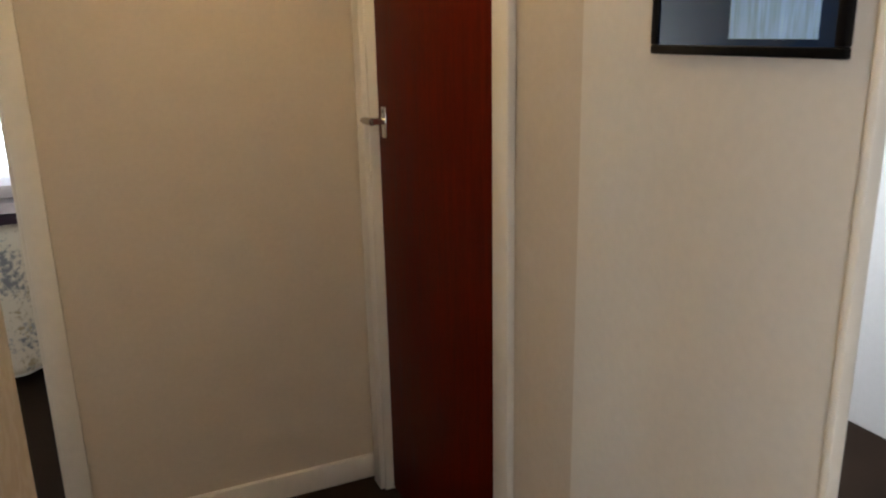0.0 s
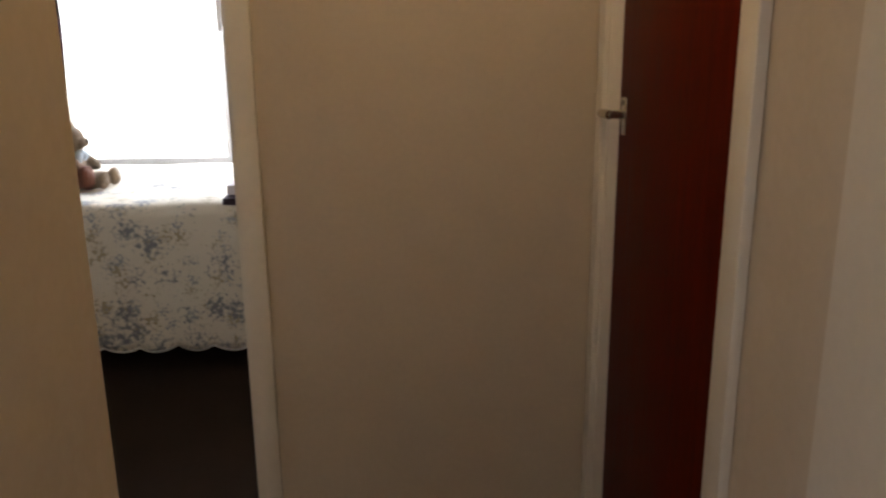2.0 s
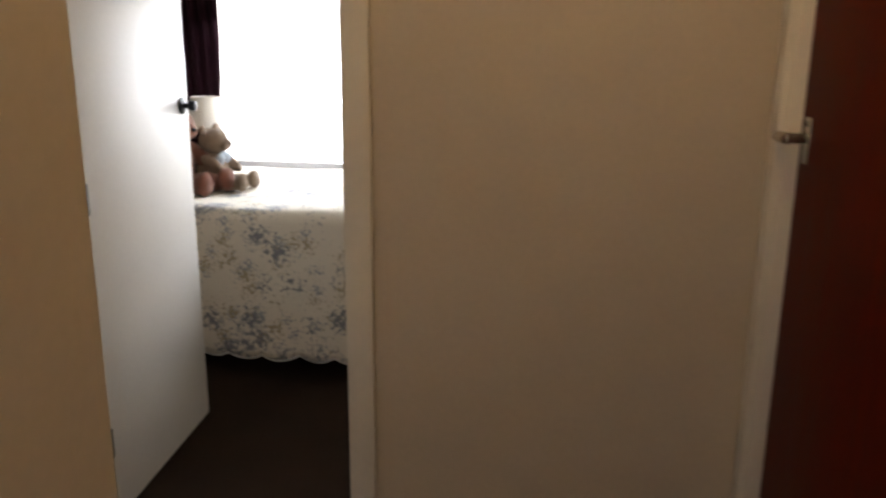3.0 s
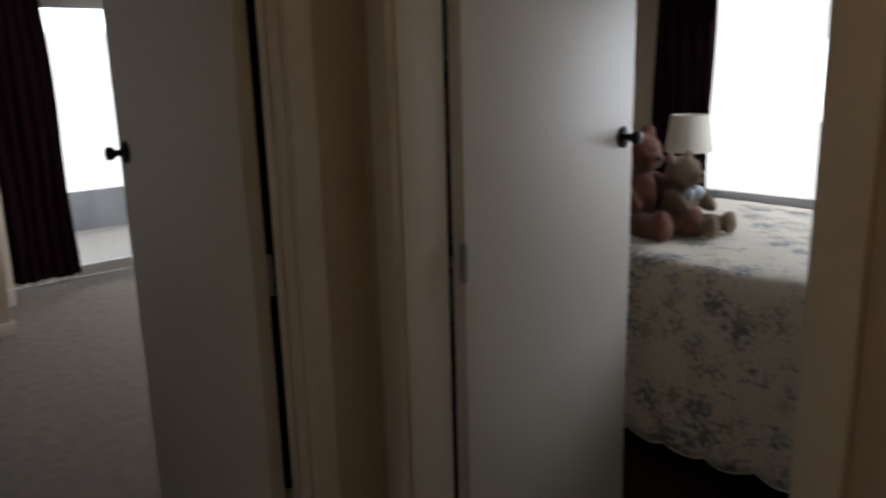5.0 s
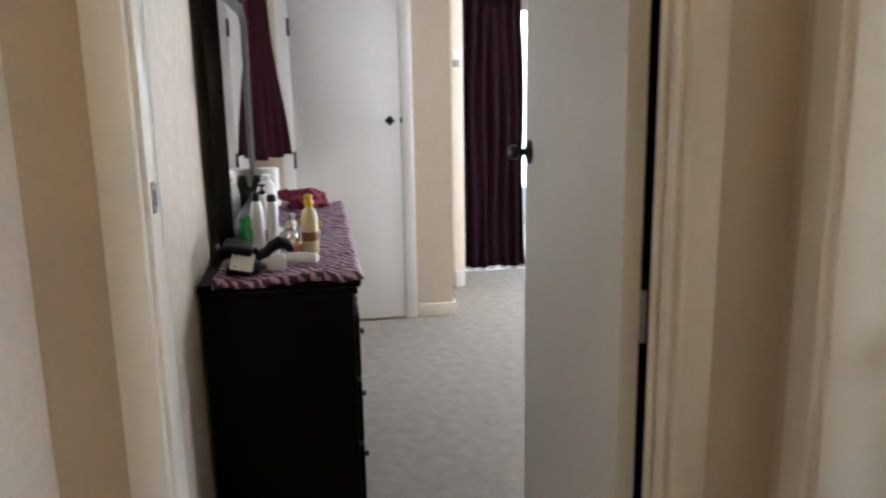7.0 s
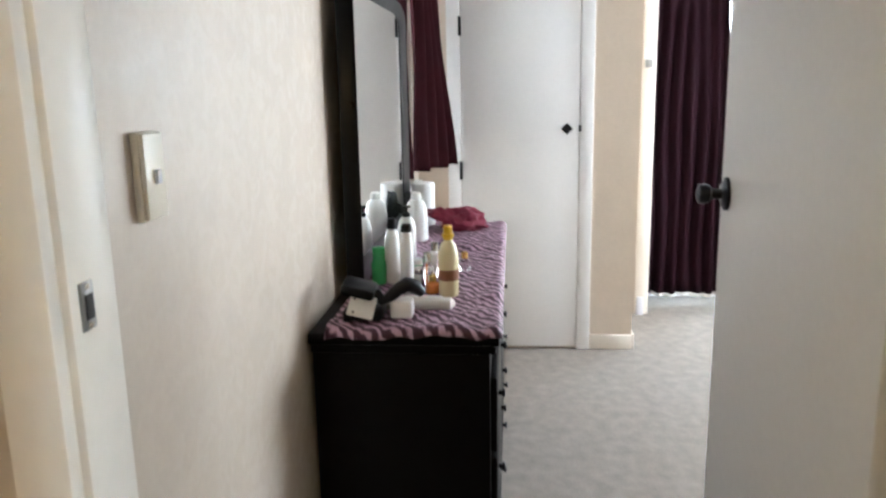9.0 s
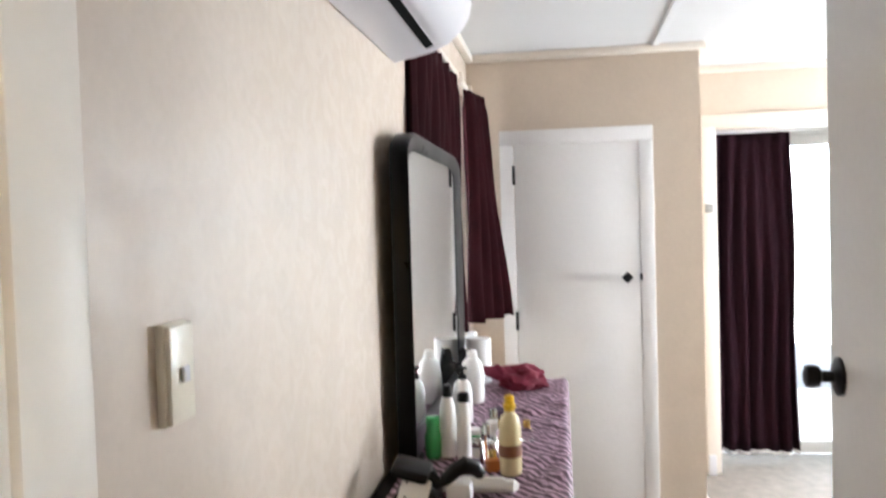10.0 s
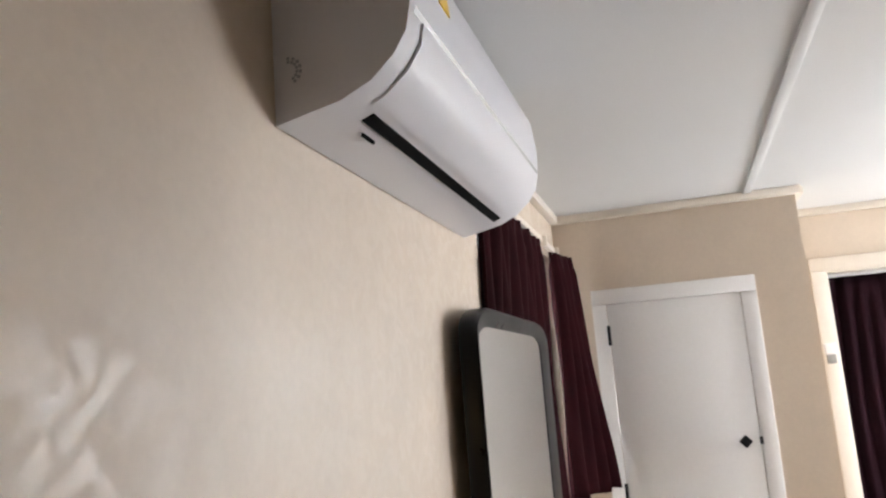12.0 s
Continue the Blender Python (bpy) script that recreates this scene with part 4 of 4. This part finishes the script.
bottle("green_bottle", "short clear green bottle", -1.606, -1.024,
       [(0.022, 0), (0.025, 0.006), (0.027, 0.070), (0.021, 0.085), (0.021, 0.105)], M["green"], [(0.021, 0.105), (0.022, 0.107), (0.022, 0.128), (0.018, 0.13)], M["green"], "green cap")
bottle("pump_bottle", "white pump bottle with a dark spout", -1.993, -0.989,
       [(0.034, 0), (0.037, 0.006), (0.037, 0.11), (0.030, 0.145), (0.016, 0.16)], M["bottle_white"], [(0.015, 0.16), (0.016, 0.162), (0.016, 0.175), (0.006, 0.18), (0.006, 0.195), (0.018, 0.197), (0.018, 0.205)], M["black_plastic"], "dark pump head")
bottle("lotion_bottle", "large white bottle with a rounded top", -2.275, -0.989,
       [(0.045, 0), (0.05, 0.008), (0.05, 0.12), (0.040, 0.165), (0.022, 0.185)], M["bottle_white"], [(0.022, 0.185), (0.023, 0.187), (0.021, 0.21), (0.015, 0.215)], M["bottle_white"], "white cap")
bottle("perfume_bottle", "small glass perfume bottle with amber liquid", -1.659, -0.887,
       [(0.026, 0), (0.028, 0.004), (0.028, 0.04), (0.012, 0.05)], M["amber"], [(0.012, 0.05), (0.013, 0.052), (0.013, 0.075), (0.010, 0.077)], M["chrome"], "silver cap")
bottle("perfume_bottle", "small clear bottle with a silver cap", -1.773, -0.870,
       [(0.024, 0), (0.026, 0.004), (0.026, 0.065), (0.012, 0.075)], M["paper"], [(0.012, 0.075), (0.014, 0.077), (0.014, 0.105), (0.010, 0.107)], M["chrome"], "silver cap")
bottle("jar", "short dark jar with a purple lid", -1.949, -0.865,
       [(0.030, 0), (0.032, 0.004), (0.032, 0.04)], M["black_plastic"], [(0.033, 0.04), (0.034, 0.042), (0.034, 0.06), (0.030, 0.062)], M["plum_throw"], "purple lid")

bottle("perfume_bottle", "squat clear perfume bottle with a gold cap", -1.782, -0.773,
       [(0.022, 0), (0.024, 0.004), (0.024, 0.035), (0.010, 0.045)], M["glass"], [(0.011, 0.045), (0.013, 0.047), (0.013, 0.068), (0.010, 0.07)], M["brass"], "gold cap")
bottle("jar", "small green glass jar with a white lid", -1.721, -0.923,
       [(0.020, 0), (0.022, 0.004), (0.022, 0.04)], M["green"], [(0.023, 0.04), (0.024, 0.042), (0.024, 0.056), (0.020, 0.058)], M["bottle_white"], "white lid")
bottle("nail_polish", "tiny red nail polish bottle with a black cap", -1.589, -0.861,
       [(0.011, 0), (0.012, 0.003), (0.012, 0.026), (0.007, 0.03)], M["pink_cloth"], [(0.008, 0.03), (0.008, 0.032), (0.006, 0.062), (0.005, 0.063)], M["black_plastic"], "black cap")


rm = stand("white_case", (-1.335, -0.880, RZ), "long white rounded case lying on the runner", "case")
part("lower", tube([(0, -0.102, 0.016), (0, -0.098, 0.016), (0, 0.096, 0.016), (0.004, 0.102, 0.016)], [0.010, 0.0165, 0.0165, 0.010], 20), M["bottle_white"], rm)
part("upper", tube([(-0.001, -0.080, 0.024), (-0.001, -0.072, 0.026), (-0.001, 0.070, 0.026), (-0.001, 0.078, 0.024)], [0.006, 0.011, 0.011, 0.006], 16), M["bottle_white"], rm, "raised white lid")

dv = stand("curling_device", (-1.245, -1.005, RZ), "black hair device with a pale face plate, lying in its stand", "hair device")
part("base", boxes((-0.060, 0.030, -0.050, 0.052, 0, 0.030), bevel=0.008), M["black_plastic"], dv)
fc = part("face", boxes((-0.003, 0.003, -0.034, 0.034, -0.030, 0.030), bevel=0.004), M["bottle_white"], dv, "silver white face plate with dark screws")
fc.location, fc.rotation_euler = (0.032, 0.002, 0.042), (radians(-16), radians(-30), radians(10))
for y, z in ((-0.022, 0.014), (0.004, 0.020), (-0.018, -0.020)):
    part("screw", lathe([(0.003, 0.003), (0.002, 0.005)], 10, (0, y, z), "x"), M["black_plastic"], fc)
hs = part("housing", boxes((-0.055, 0.030, -0.050, 0.040, -0.014, 0.016), bevel=0.011), M["black_plastic"], dv, "flat black housing")
hs.location, hs.rotation_euler = (0.004, -0.006, 0.076), (radians(-14), radians(6), 0)
path = [(-0.010, 0.030, 0.070), (-0.006, 0.050, 0.046), (-0.006, 0.068, 0.056), (-0.014, 0.090, 0.076), (-0.022, 0.112, 0.086), (-0.034, 0.132, 0.078), (-0.046, 0.148, 0.056)]
part("handle", tube(path, [0.016, 0.014, 0.015, 0.018, 0.021, 0.020, 0.012]), M["black_plastic"], dv, "curved black handle")
part("foot", boxes((-0.045, 0.005, 0.070, 0.128, 0.0, 0.048), bevel=0.007), M["bottle_white"], dv, "white holder under the handle")
bottle("perfume_bottle", "clear glass bottle with a silver cap", -1.560, -0.870,
       [(0.020, 0), (0.022, 0.004), (0.022, 0.075), (0.010, 0.088)], M["glass"], [(0.011, 0.088), (0.013, 0.090), (0.013, 0.120), (0.010, 0.122)], M["chrome"], "silver cap")
bottle("perfume_bottle", "low amber bottle with a gold cap", -1.500, -0.850,
       [(0.020, 0), (0.023, 0.004), (0.023, 0.032), (0.010, 0.040)], M["amber"], [(0.011, 0.040), (0.013, 0.042), (0.013, 0.060), (0.010, 0.062)], M["brass"], "gold cap")
bottle("perfume_bottle", "small clear scent bottle with a gold cap", -1.680, -0.840,
       [(0.016, 0), (0.018, 0.004), (0.018, 0.060), (0.008, 0.070)], M["glass"], [(0.009, 0.070), (0.012, 0.072), (0.012, 0.098), (0.009, 0.100)], M["brass"], "gold cap")
bottle("jar", "squat silver cream jar", -1.620, -0.900,
       [(0.024, 0), (0.026, 0.004), (0.026, 0.034)], M["bottle_white"], [(0.027, 0.034), (0.028, 0.036), (0.028, 0.052), (0.024, 0.054)], M["chrome"], "silver lid")


def crumple(seed, rx, ry, rz):
    bm = bmesh.new()
    vs = bmesh.ops.create_icosphere(bm, subdivisions=4, radius=1.0)["verts"]
    for v in vs:
        k = 1 + 0.45 * noise.noise(v.co * 2.2 + Vector((seed, 0, 0))) + 0.22 * abs(noise.noise(v.co * 6 + Vector((0, seed, 0))))
        v.co = Vector((v.co.x * rx * k, v.co.y * ry * k, max(v.co.z * rz * k, -0.2 * rz) + 0.2 * rz))
    return bm


sc = stand("scarf", (-2.548, -0.821, RZ), "crumpled dusky pink scarf on the runner", "scarf")
sc.scale = (0.88,) * 3
part("cloth", crumple(3, 0.10, 0.10, 0.075), M["pink_cloth"], sc)
f2 = part("loop", crumple(9, 0.05, 0.085, 0.045), M["pink_cloth"], sc)
f2.location, f2.rotation_euler = (0.03, -0.09, 0.035), (radians(-20), 0, 0)
pr = stand("paper_roll", (-2.627, -1.002, RZ), "white paper roll standing by the window", "paper roll")
pr.scale = (0.88,) * 3
part("roll", lathe([(0.02, 0), (0.056, 0), (0.058, 0.004), (0.058, 0.20), (0.056, 0.205), (0.02, 0.205)], 28), M["paper"], pr)
bk = stand("black_pouch", (-2.416, -1.033, RZ), "dark pouch leaning beside the mirror", "pouch")
bk.scale = (0.88,) * 3
part("pouch", crumple(5, 0.03, 0.045, 0.14), M["black_plastic"], bk)
